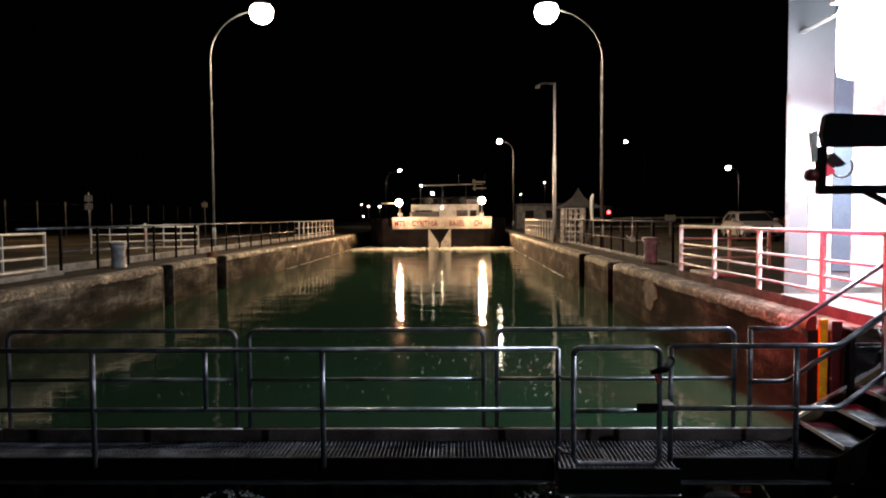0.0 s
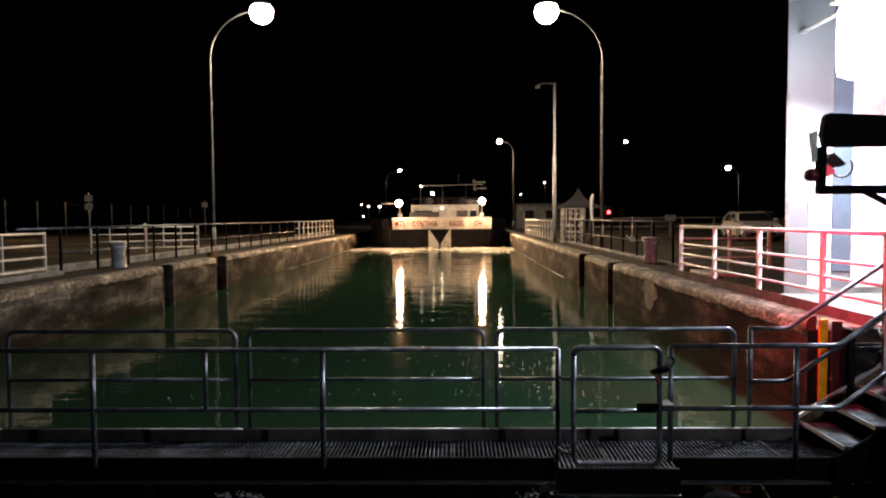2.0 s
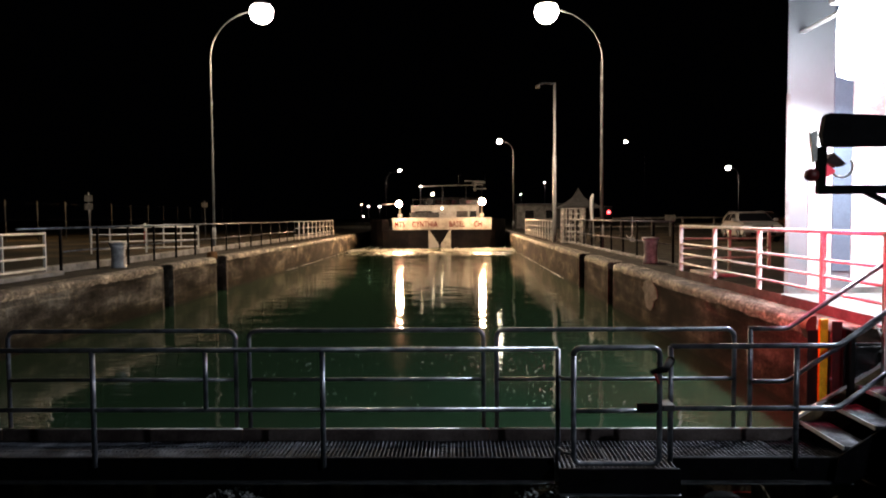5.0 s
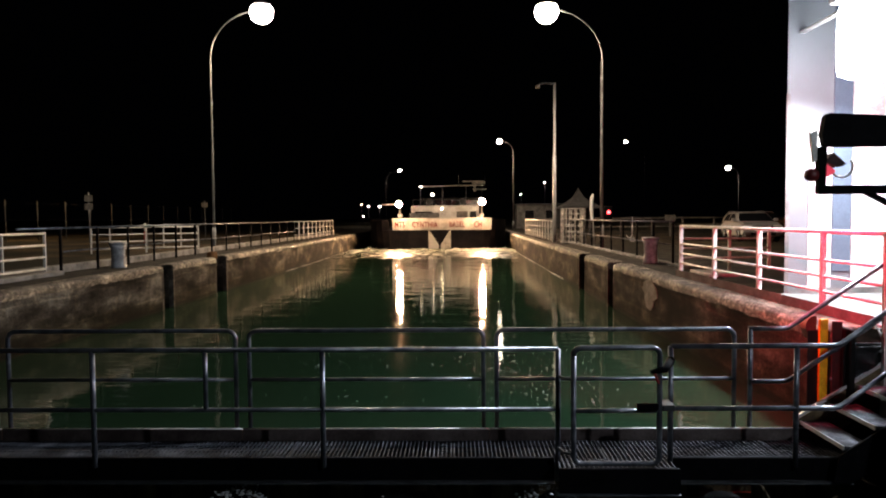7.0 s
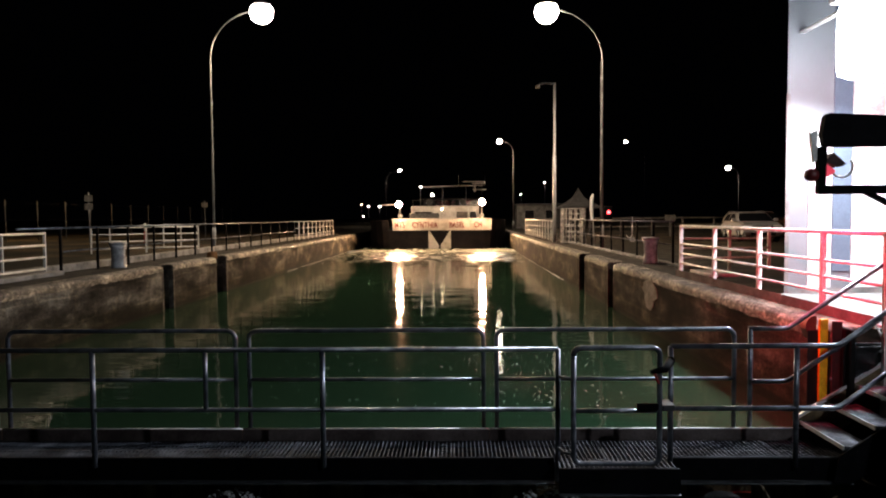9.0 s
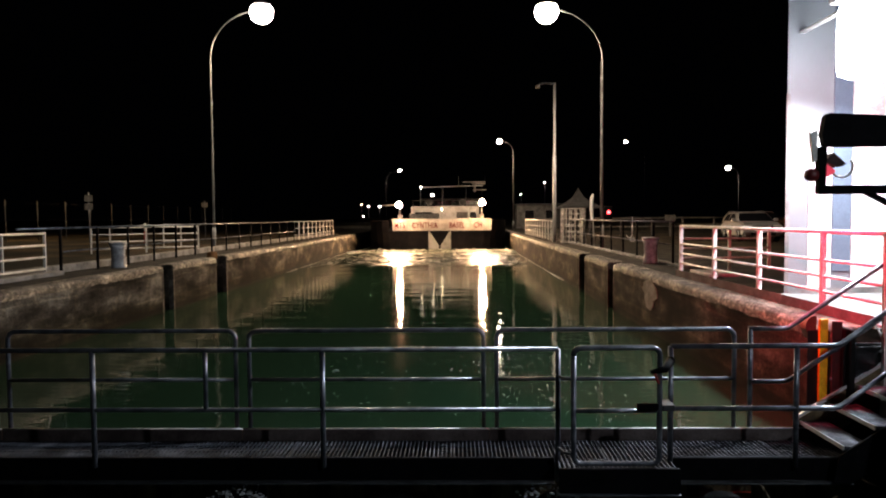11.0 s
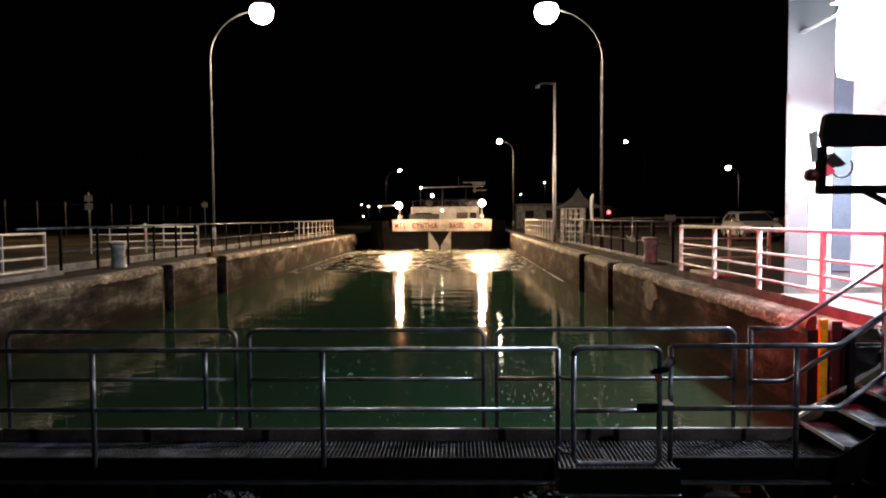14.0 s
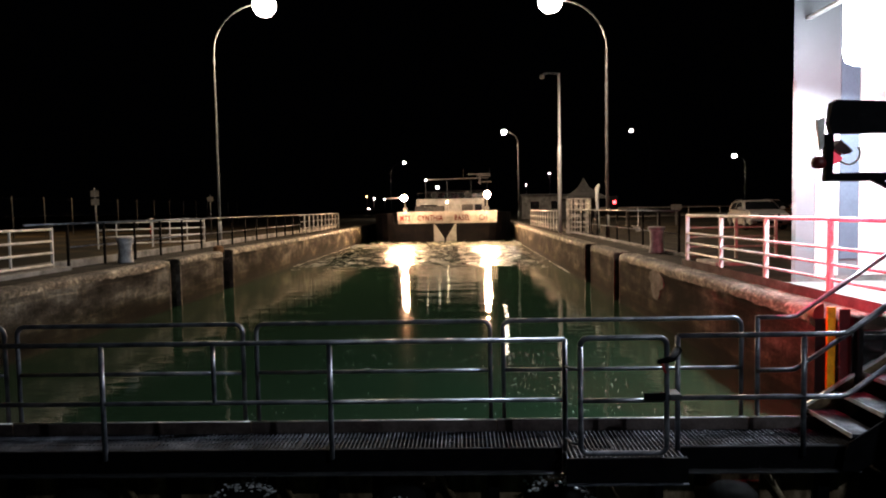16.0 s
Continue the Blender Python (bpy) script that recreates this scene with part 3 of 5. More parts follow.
def stair():
    w = thing("stair", (0, 0, 0), "short galvanised steel stair from the gate walkway up to the quay", "stairs")
    for k in range(6):
        x, z = 3.735 + k * 0.30, -0.99 + k * 0.195
        t = part("tread", box((x, GY - 0.08, z - 0.03), (x + 0.285, FY - 0.02, z), 0.004), M["tread"], w, "steel stair tread")
        part("nosing", box((x - 0.014, GY - 0.08, z - 0.035), (x - 0.001, FY - 0.02, z + 0.006)), M["mast"], t, "worn pale nosing")
    for y, up in ((GY - 0.10, -0.04), (FY + 0.0, 0.03)):
        bm = prism([(3.62, -1.34), (3.80, -1.34), (5.5, -0.20), (5.5, 0.14 + up), (5.42, 0.10 + up), (3.68, -1.03 + up)], "y", y - 0.012, y + 0.012)
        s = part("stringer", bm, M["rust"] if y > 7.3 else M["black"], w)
        if y > 7.3:
            # highlight on the edge put in as a white bar
            part("edge_bar", prism([(3.675, -1.018 + up), (5.42, 0.102 + up), (5.42, 0.135 + up), (3.665, -0.988 + up)], "y", y - 0.022, y + 0.016), M["mast"], s, "pale bar for the highlight along the stringer edge")
    return w


stair()


def gate_leaf():
    w = thing("lock_gate", (0, 0, 0), "rusty steel lock gate under the walkway, wet and streaked", "lock gate")
    part("skin", box((-7.85, FY + 0.06, -5.9), (4.1, FY + 0.12, -1.115)), M["rust"], w)
    part("lower_girder", box((-7.5, FY - 0.18, -1.95), (4.1, FY + 0.055, -1.80)), M["rust"], w)
    for k in range(10):
        x = -6.9 + k * 1.18
        part("rib", box((x - 0.07, FY - 0.10, -3.3), (x + 0.07, FY + 0.055, -1.63)), M["black"], w)
        part("brace", tube([(x + 0.15, FY - 0.03, -1.66), (x + 0.75, FY - 0.03, -2.35)], 0.035, 8), M["rust"], w)
    for k in range(6):
        x = -5.63 + k * 1.66
        f = part("fender", lathe([(0.02, -0.5), (0.17, -0.5), (0.215, -0.46), (0.245, -0.3), (0.245, 0.0), (0.235, 0.05), (0.17, 0.11), (0.06, 0.13)]), M["fender"], w, "wet black rubber fender", True)
        f.location = (x, GY + 0.12, -1.68)
    for k in range(7):
        x = -6.46 + k * 1.66
        part("skirt_plate", box((x - 0.50, GY + 0.27, -2.5), (x + 0.50, GY + 0.29, -1.46), 0.004), M["rust_dark"], w, "rust-streaked steel plate")
        part("skirt_stay", box((x + 0.04, GY + 0.17, -2.5), (x + 0.16, GY + 0.265, -1.40), 0.01), M["black"], w)
        part("skirt_brace", tube([(x - 0.46, GY + 0.22, -1.46), (x - 0.02, GY + 0.22, -2.2)], 0.03, 8), M["rust"], w)
    return w


gate_leaf()


def wall_guard():
    w = thing("fender_post", (4.06, 7.70, 0), "yellow-edged guard post with a red-lit rounded pad and black rubber", "post")
    part("edge_strip", box((-0.05, 0.015, -1.0), (0.045, 0.05, 0.10), 0.006), M["yellow"], w, "yellow painted strip")
    # signal light painted as red; the pad ends where that glow fades
    nose = [(-0.058, -0.14), (-0.058, 0.125)] + [(-0.062 - 0.115 * math.sin(a), 0.015 + 0.115 * math.cos(a)) for a in [math.pi / 2 * k / 6 for k in range(7)]] + [(-0.177, -0.02), (-0.12, -0.14)]
    part("bumper", prism(nose, "y", 0.07, 0.20), M["dark_red"], w, "rounded bumper coloured red for the signal light on it")
    # red signal light put into the plate's colour
    part("side_plate", box((0.045, -0.056, -1.0), (0.16, -0.046, 0.085), 0.004), M["dark_red"], w, "side plate coloured red for the signal light on it")
    part("backing", box((-0.16, 0.055, -1.0), (0.075, 0.068, -0.03), 0.003), M["fender"], w)
    part("pad", box((0.165, -0.20, -1.0), (0.23, 0.05, 0.02), 0.02), M["fender"], w)
    for z in (-0.22, -0.24, -0.55):
        part("bolt", lathe([(0.014, 0), (0.014, 0.008), (0.008, 0.014)], 8), M["steel"], w).matrix_local = pose(0.10 + 0.2 * (z + 0.24), -0.057, z, 90, 0, 0)
    return w


wall_guard()


# made-up fixture that holds the added fill lamp
def quay_lamp():
    w = thing("quay_lamp", (4.9, 0.9, 0.0), "small white lamp on a slim mast, added out of view", "lamp")
    part("mast", tube([(0, -0.2, 0), (0, -0.2, 4.5), (0, 0.0, 4.55)], 0.05, 8), M["steel"], w)
    part("shade", lathe([(0.18, 4.35), (0.16, 4.42), (0.05, 4.5), (0.02, 4.53)], 14), M["black"], w, "", True)
    part("glass", lathe([(0.12, 4.345), (0.10, 4.32), (0.02, 4.31)], 14), M["lamp_deck"], w)
    return w


quay_lamp()


def spray(x, y, z, seed):
    """Beads of leaking water round the top of a fender."""
    rng = random.Random(seed)
    bm = bmesh.new()
    for _ in range(110):
        a = rng.uniform(0.1, math.pi - 0.1)
        r = rng.uniform(0.245, 0.35)
        s = rng.choice((0.004, 0.006, 0.008, 0.011, 0.017))
        bmesh.ops.create_icosphere(bm, subdivisions=1, radius=s, matrix=Matrix.Translation((r * math.cos(a), rng.uniform(-0.15, 0.1), 0.02 + 0.16 * math.sin(a) + rng.uniform(-0.04, 0.03))) @ Matrix.Diagonal((1.4, 1, 1, 1)))
    ob = tagged(finish("leak_spray", bm, M["bead"]), "sparkling beads of leaking water round a gate fender", "water", kind="stuff")
    ob.location = (x, y, z)
    return ob


SPRAYS = [spray(0.93, GY + 0.06, -1.63, 11), spray(-2.24, GY + 0.06, -1.66, 12), spray(-0.65, GY + 0.06, -1.78, 13)]


def groove_bollard():
    w = thing("groove_bollard", (-8.06, 22.72, 0.0), "rusty orange mooring post set in the wall groove", "bollard")
    part("stem", lathe([(0.11, -0.95), (0.11, -0.10), (0.125, -0.06)], 16), M["worn_trim"], w, "", True)
    part("cap", lathe([(0.125, -0.058), (0.165, -0.03), (0.165, 0.10), (0.15, 0.15), (0.09, 0.18), (0.02, 0.19)], 16), M["rusty_cap"], w, "", True)
    return w


groove_bollard()


def recess_pad():
    w = thing("rubber_fender", (4.2, 7.655, 0), "black rubber fender slab on the wall of the stair recess", "fender")
    part("slab", box((0.0, -0.07, -0.75), (1.1, -0.002, -0.14), 0.02), M["rubber"], w)
    for k in range(3):
        part("rib", box((0.0, -0.095, -0.66 + k * 0.2), (1.1, -0.071, -0.58 + k * 0.2), 0.01), M["rubber"], w)
    part("rope", tube([(0.36, -0.08, 0.02), (0.40, -0.10, -0.10), (0.405, -0.11, -0.20), (0.36, -0.11, -0.235)], 0.010, 6), M["white"], w, "short white rope end")
    return w


recess_pad()


def gate_plinth():
    w = thing("gate_plinth", (-9.2, 10.2, 0), "low grey concrete plinth under the barrier gate", "plinth")
    part("block", box((-0.28, 0, 0.0), (0.22, 5.5, 0.10), 0.015), M["kerb"], w)


gate_plinth()

# ---- east quay ----


def white_railing():
    w = thing("quay_railing", (0, 0, 0), "white four-bar quay railing tinted by red light", "railing")
    x, h = 4.62, 1.04
    ys = [14.38, 12.53, 10.69, 8.84]
    for a, b in ((7.68, 10.655), (10.665, 14.60)):
        part("toe_board", box((x - 0.042, a, -0.003), (x - 0.036, b, 0.132), 0.001), M["kerb_brown"], w, "brown steel toe board")
    for i, y in enumerate(ys):
        part("post", box((x - 0.032, y - 0.032, -0.003), (x + 0.032, y + 0.032, h + 0.01), 0.006), M["rail_white"], w)
    for z in (h, 0.680, 0.478, 0.284):
        part("bar", tube([(x, 14.38, z), (x, 7.52, z)], 0.027 if z > 1 else 0.020, 8), M["rail_white"], w)
    part("post", box((x - 0.032, 7.50, -1.45), (x + 0.032, 7.56, h + 0.01), 0.006), M["rail_white"], w)
    return w


white_railing()


def return_railing():
    w = thing("quay_railing", (5.2, 16.15, 0), "white barred return railing at the end of the quay rail", "railing")
    for x in (0.0, 1.1, 2.0):
        part("post", box((x - 0.03, -0.03, 0), (x + 0.03, 0.03, 1.0), 0.005), M["rail_white"], w)
    for z in (0.97, 0.72, 0.5, 0.28):
        part("bar", tube([(0, 0, z), (2.0, 0, z)], 0.02, 8), M["rail_white"], w)
    return w


return_railing()


# white slab standing in for a floodlit patch of the quay
def cover_slab():
    w = thing("cover_slab", (5.35, 14.75, 0), "pale slab put in for a floodlit patch of ground", "slab")
    part("slab", box((-0.22, -0.55, 0.0), (0.42, 0.62, 0.07), 0.02), M["rail_white"], w)
    part("lifting_eye", tube(arc((0.1, 0.0, 0.07), (1, 0, 0), (0, 0, 1), 0.05, 0, math.pi, 6), 0.01, 6), M["steel"], w)


cover_slab()


# pale slab added where the floodlight whitens the ground
structure("forecourt", box((4.72, 7.75, -0.02), (9.4, 11.06, 0.012), 0.004), M["apron"], "pale slab put in for the floodlit ground before the control building", "pavement")


def control_house():
    w = thing("control_building", (5.205, 11.1, 0), "tall white sheet-clad lock control building under a floodlight", "building")
    plan = [(0, 0), (7.0, 0), (9.0, 6.5), (3.6, 6.5)]
    part("wall", prism(plan, "z", -0.02, 9.0), M["facade"], w)
    part("corner_trim", box((-0.015, -0.02, 0.0), (0.045, -0.002, 3.15), 0.004), M["cabin"], w, "pale corner strip")
    part("cladding_panel", box((0.34, -0.035, 0.10), (0.70, -0.003, 2.60), 0.006), M["white"], w)
    part("blue_panel", box((0.72, -0.03, 0.36), (1.00, -0.004, 4.80), 0.004), M["panel"], w, "blue-grey window strip")
    part("cladding_panel", box((1.02, -0.035, 0.10), (1.75, -0.003, 4.80), 0.006), M["white"], w)
    part("cladding_panel", box((1.77, -0.035, 0.10), (2.9, -0.003, 4.80), 0.006), M["white"], w)
    part("plinth", box((0.05, -0.05, 0.0), (7.0, -0.036, 0.09)), M["cabin"], w)
    part("roof", prism([(-0.1, -0.15), (7.1, -0.15), (9.2, 6.7), (3.5, 6.7)], "z", 9.0, 9.2), M["cabin"], w)
    return w


control_house()


def floodlight():
    w = thing("floodlight", tuple(FLOOD), "blinding cool white floodlight on the control building", "floodlight")
    part("housing", box((-0.40, -0.16, 0.66), (0.42, 0.30, 0.74), 0.03), M["white"], w)
    # glare is built in: the glass is as large as the white bloom
    part("glass", box((-0.40, -0.16, -0.38), (0.42, 0.20, 0.655), 0.16), M["lamp_cool"], w, "frosted glass, oversized to stand in for glare")
    part("bracket", box((-0.05, 0.25, 0.68), (0.05, 1.80, 0.72), 0.01), M["white"], w)
    return w


floodlight()


def signal_frame():
    w = thing("signal_box", (3.61, 7.0, 1.40), "black signal housing on an open bracket frame with a red lamp", "signal")
    part("housing", prism([(0.02, 0.82), (0.06, 0.85), (1.1, 0.80), (1.1, 0.52), (0.02, 0.52), (-0.01, 0.64)], "y", -0.06, 0.02), M["black"], w)
    part("side_bar", prism([(-0.04, 0.52), (0.04, 0.52), (0.035, 0.12), (-0.03, 0.12)], "y", -0.06, 0.02), M["black"], w)
    part("bottom_bar", box((-0.04, -0.07, 0.055), (1.1, 0.02, 0.14), 0.008), M["black"], w)
    part("brace", prism([(0.42, 0.06), (0.52, 0.06), (1.1, -0.22), (1.1, -0.30)], "y", -0.05, 0.0), M["black"], w)
    part("standard", box((1.1, -0.07, -1.40), (1.2, 0.03, 0.95), 0.01), M["black"], w)
    la = part("lamp", prism([(0.065, 0.385), (0.19, 0.29), (0.155, 0.25), (0.07, 0.21)], "y", 0.06, 0.18), M["casing_red"], w, "dim red lamp casing")
    part("hood", prism([(0.11, 0.42), (0.165, 0.47), (0.285, 0.36), (0.255, 0.335), (0.195, 0.325), (0.075, 0.39)], "y", 0.045, 0.2), M["hood_brown"], la, "dark brown lamp hood")
    part("cable", tube(arc((0.30, 0.15, 0.34), (1, 0, 0), (0, 0, 1), 0.11, math.pi, 2.2 * math.pi, 10), 0.012, 6), M["white"], w, "white cable loop")
    part("bell", lathe([(0.01, 0), (0.06, 0.02), (0.075, 0.06), (0.06, 0.11), (0.02, 0.13)], 14), M["dark_red"], w, "small red horn").location = (-0.075, 0.0, 0.18)
    part("shield", prism([(-0.11, 0.66), (-0.035, 0.69), (-0.042, 0.40), (-0.075, 0.36)], "y", -0.03, 0.01), M["white"], w, "pale folded shield")
    return w


signal_frame()


def bollard(x, y, h):
    w = thing("bollard", (x, y, 0), "grey cast steel mooring bollard on the quay", "bollard", "mooring bollards")
    part("drum", lathe([(0.20, 0), (0.20, 0.03), (0.185, 0.08), (0.165, h * 0.4), (0.175, h * 0.75), (0.205, h * 0.9)]), M["cast"], w, "", True)
    part("cap", lathe([(0.215, h * 0.9), (0.225, h * 0.92), (0.225, h * 0.985), (0.20, h)]), M["cast"], w, "", True)
    return w


bollard(-8.86, 18.0, 0.66)
bollard(5.14, 18.5, 0.69)


def edge_railing(name, x, ys, h, material, label, bars=(0.52,), lead=None, tube_paint="steel"):
    w = thing(name, (x, 0, 0), label, "railing")
    for y in ys:
        part("post", box((-0.025, y - 0.03, 0.0), (0.025, y + 0.03, h), 0.004), material, w)
    part("handrail", tube([(0, ys[0] - ((1.6 if x < 0 else 0.0) if lead is None else lead), h), (0, ys[-1], h)], 0.028, 8), M[tube_paint], w)
    for z in bars:
        part("mid_rail", tube([(0, ys[0], z), (0, ys[-1], z)], 0.016, 8), M[tube_paint], w)
    return w


edge_railing("quay_railing", -9.2, [15.95 + 1.66 * k for k in range(15)], 1.07, M["black"], "dark steel handrail with flat posts along the lock edge")
edge_railing("quay_railing", -9.2, [39.2 + 1.24 * k for k in range(11)], 1.07, M["rail_white"], "pale railing of close upright bars by the lock edge", bars=(0.30, 0.68), lead=0.0, tube_paint="rail_white")
edge_railing("quay_railing", 5.45, [17.6 + 1.75 * k for k in range(10)], 1.10, M["black"], "dark steel handrail with flat posts along the lock edge")
edge_railing("quay_railing", 5.0, [35.6 + 1.24 * k for k in range(13)], 1.05, M["rail_white"], "pale railing of close upright bars by the lock edge", bars=(0.30, 0.68), tube_paint="rail_white")


def barred_gate(at, rz, length, h, bars):
    w = thing("barrier_gate", at, "white four-bar tubular barrier gate beside the lock", "gate", "white barrier gates", rz)
    for x in (0.0, length):
        part("post", box((x - 0.025, -0.025, 0), (x + 0.025, 0.025, h + 0.04), 0.005), M["rail_white"], w)
    for k in range(bars):
        z = h - k * (h - 0.16) / (bars - 1)
        part("bar", tube([(0, 0, z), (length, 0, z)], 0.028, 8), M["rail_white"], w)
    for x in (length * 0.33, length * 0.66):
        part("stile", box((x - 0.02, -0.02, 0.14), (x + 0.02, 0.02, h), 0.004), M["rail_white"], w)
    return w


barred_gate((-9.32, 11.2, 0), 89, 4.2, 0.96, 4)
barred_gate((-13.5, 25.4, 0), 40, 1.95, 0.96, 4)
barred_gate((-12.0, 26.6, 0), 38, 2.0, 0.96, 4)


def street_lamp(x, y, h, reach, away, bowl=0.46, material="lamp_warm", thick=0.056, paint="pole"):
    """A pole whose top bends over towards the water; reach is its arm, away the head's way along x."""
    s = 1 if away > 0 else -1
    w = thing("street_lamp", (x, y, 0), "tall grey swan-neck street lamp, lit warm white", "street lamp", "lock street lamps")
    r = reach * 0.92
    pts = [(0, 0, 0), (0, 0, h * 0.35), (0, 0, h - r)] + [Vector((s * (r - r * math.cos(a)), 0, h - r + r * 0.98 * math.sin(a))) for a in [math.pi / 2 * k / 8 * 0.98 for k in range(1, 9)]] + [(s * reach, 0, h)]
    radii = [thick, thick * 0.85, thick * 0.62] + [thick * 0.55] * 9
    part("pole", tube(pts, radii, 12), M[paint], w)
    part("base_sleeve", tube([(0, 0, 0), (0, 0, 0.9)], thick * 1.35, 12), M[paint], w)
    hd = part("head", lathe([(0.05, 0.20), (0.22, 0.17), (bowl * 0.8, 0.06), (bowl * 0.82, 0.0)], 20), M["steel"], w, "", True)
    hd.location = (s * reach, 0, h - 0.02 + bowl * 0.35)
    # bowl oversized so that its disc covers the glow round the lamp
    bl = part("bowl", lathe([(bowl * 0.80, 0.0), (bowl * 0.92, -bowl * 0.16), (bowl * 0.99, -bowl * 0.36), (bowl, -bowl * 0.56), (bowl * 0.96, -bowl * 0.78), (bowl * 0.84, -bowl * 1.04), (bowl * 0.62, -bowl * 1.28), (bowl * 0.33, -bowl * 1.43), (0.02, -bowl * 1.48)], 32), M[material], hd, "glowing round bowl, enlarged to stand in for glare", True)
    return w


street_lamp(-9.80, 27.9, 9.55, 2.1, 1)
street_lamp(5.65, 27.1, 9.20, 2.15, -1)
street_lamp(5.4, 66.0, 8.45, 1.3, -1, 0.25, thick=0.075)
# far poles painted darker and drawn thinner, as they hardly catch light
street_lamp(-10.6, 105.0, 8.45, 2.1, 1, 0.23, thick=0.03, paint="dark_steel")
street_lamp(42.2, 105.0, 8.45, 1.6, -1, 0.34, thick=0.05, paint="dark_steel")
# unseen post, added to hold the extra yard lamp
street_lamp(-33.8, 42.0, 10.2, 1.8, 1, 0.30, "lamp_sodium")
street_lamp(18.0, 67.0, 8.4, 1.8, -1, 0.14, thick=0.022, paint="black")


def camera_mast():
    w = thing("cctv_mast", (4.78, 34.0, 0), "tall pale steel mast with a small camera arm on the quay", "mast")
    part("pole", tube([(0, 0, 0), (0, 0, 4.2), (0, 0, 4.25), (0, 0, 7.7)], [0.095, 0.09, 0.062, 0.056], 12), M["mast"], w)
    part("arm", tube([(0, 0, 7.65), (-0.45, 0, 7.70), (-0.75, 0, 7.66)], 0.055, 8), M["steel"], w)
    part("camera_head", box((-0.92, -0.12, 7.44), (-0.70, 0.12, 7.62), 0.03), M["cabin"], w)
    return w


camera_mast()


def signal_post():
    w = thing("traffic_signal", (6.35, 30.6, 0), "slim lock signal mast with a lit red lamp", "traffic signal")
    part("pole", tube([(0, 0, 0), (0, 0, 8.0)], 0.06, 10), M["dark_steel"], w)
    part("box", box((0.12, -0.12, 0.9), (0.46, 0.10, 1.7), 0.03), M["black"], w)
    bm = bmesh.new()
    bmesh.ops.create_uvsphere(bm, u_segments=14, v_segments=8, radius=0.075, matrix=Matrix.Translation((0.29, -0.16, 1.42)))
    part("lens", bm, M["lamp_red"], w, "lit red lens", True)
    return w


signal_post()


def lit_column():
    w = thing("lit_column", (6.15, 31.6, 0), "slim white marker column by the quay rail", "post")
    part("column", tube([(0.06, 0, 0), (0.0, 0, 0.9), (-0.04, 0, 1.6), (-0.03, 0, 2.05), (0.05, 0, 2.25)], [0.05, 0.055, 0.075, 0.09, 0.05], 10), M["white"], w)
    return w


lit_column()


def cage_stack(x, y, rows):
    w = thing("crate_cage", (x, y, 0), "white lattice crate cage stacked on the quay", "cage", "stacked white cages")
    for k in range(rows):
        z = 0.05 + k * 0.82
        for z2 in (z, z + 0.25, z + 0.5, z + 0.75):
            for a, b in (((0, 0), (1.0, 0)), ((1.0, 0), (1.0, 1.0)), ((0, 0), (0, 1.0)), ((0, 1.0), (1.0, 1.0))):
                part("rail", tube([(*a, z2), (*b, z2)], 0.022, 6), M["cabin_white"], w)
        for i in range(5):
            for a, b in ((0.25 * i, 0), (0, 0.25 * i), (1.0, 0.25 * i), (0.25 * i, 1.0)):
                part("upright", box((a - 0.025, b - 0.025, z - 0.05), (a + 0.025, b + 0.025, z + 0.77)), M["cabin_white"], w)
    return w


cage_stack(5.0, 32.4, 2)


def site_cabin():
    w = thing("site_cabin", (9.0, 74.0, 0), "low white site cabin with dark windows behind the lock", "cabin")
    part("body", box((-2.6, 0, 0.0), (2.9, 2.6, 2.5), 0.03), M["cabin"], w)
    part("roof", box((-2.75, -0.15, 2.505), (3.05, 2.75, 2.65), 0.02), M["dark_steel"], w)
    for x in (-1.8, 0.4):
        wi = part("window", box((x, -0.03, 1.0), (x + 1.1, -0.002, 2.0), 0.01), M["cabin"], w)
        part("pane", box((x + 0.08, -0.04, 1.08), (x + 1.02, -0.032, 1.92)), M["glass"], wi)
    part("door", box((1.9, -0.035, 0.1), (2.7, -0.002, 2.1), 0.01), M["white"], w)
    return w


site_cabin()


def tent():
    w = thing("peaked_tent", (12.2, 70.0, 0), "pale peaked canvas tent on posts", "tent")
    bm = bmesh.new()
    prof = [(2.2, 2.05), (2.1, 2.25), (1.3, 2.65), (0.6, 3.15), (0.2, 3.75), (0.03, 4.1)]
    rings = [[bm.verts.new((r * math.cos(a) * 1.25, r * math.sin(a) * 1.25, z)) for a in [math.pi / 4 + k * math.pi / 2 for k in range(4)]] for r, z in prof]
    for a, b in zip(rings, rings[1:]):
        for k in range(4):
            bm.faces.new((a[k], a[(k + 1) % 4], b[(k + 1) % 4], b[k]))
    part("canopy", bm, M["tent"], w)
    for sx in (-1.9, 1.9):
        for sy in (-1.9, 1.9):
            part("post", tube([(sx, sy, 0), (sx, sy, 2.1)], 0.04, 8), M["steel"], w)
    part("back_wall", box((-1.9, 1.86, 0), (1.9, 1.88, 2.05)), M["tent"], w)
    return w


tent()


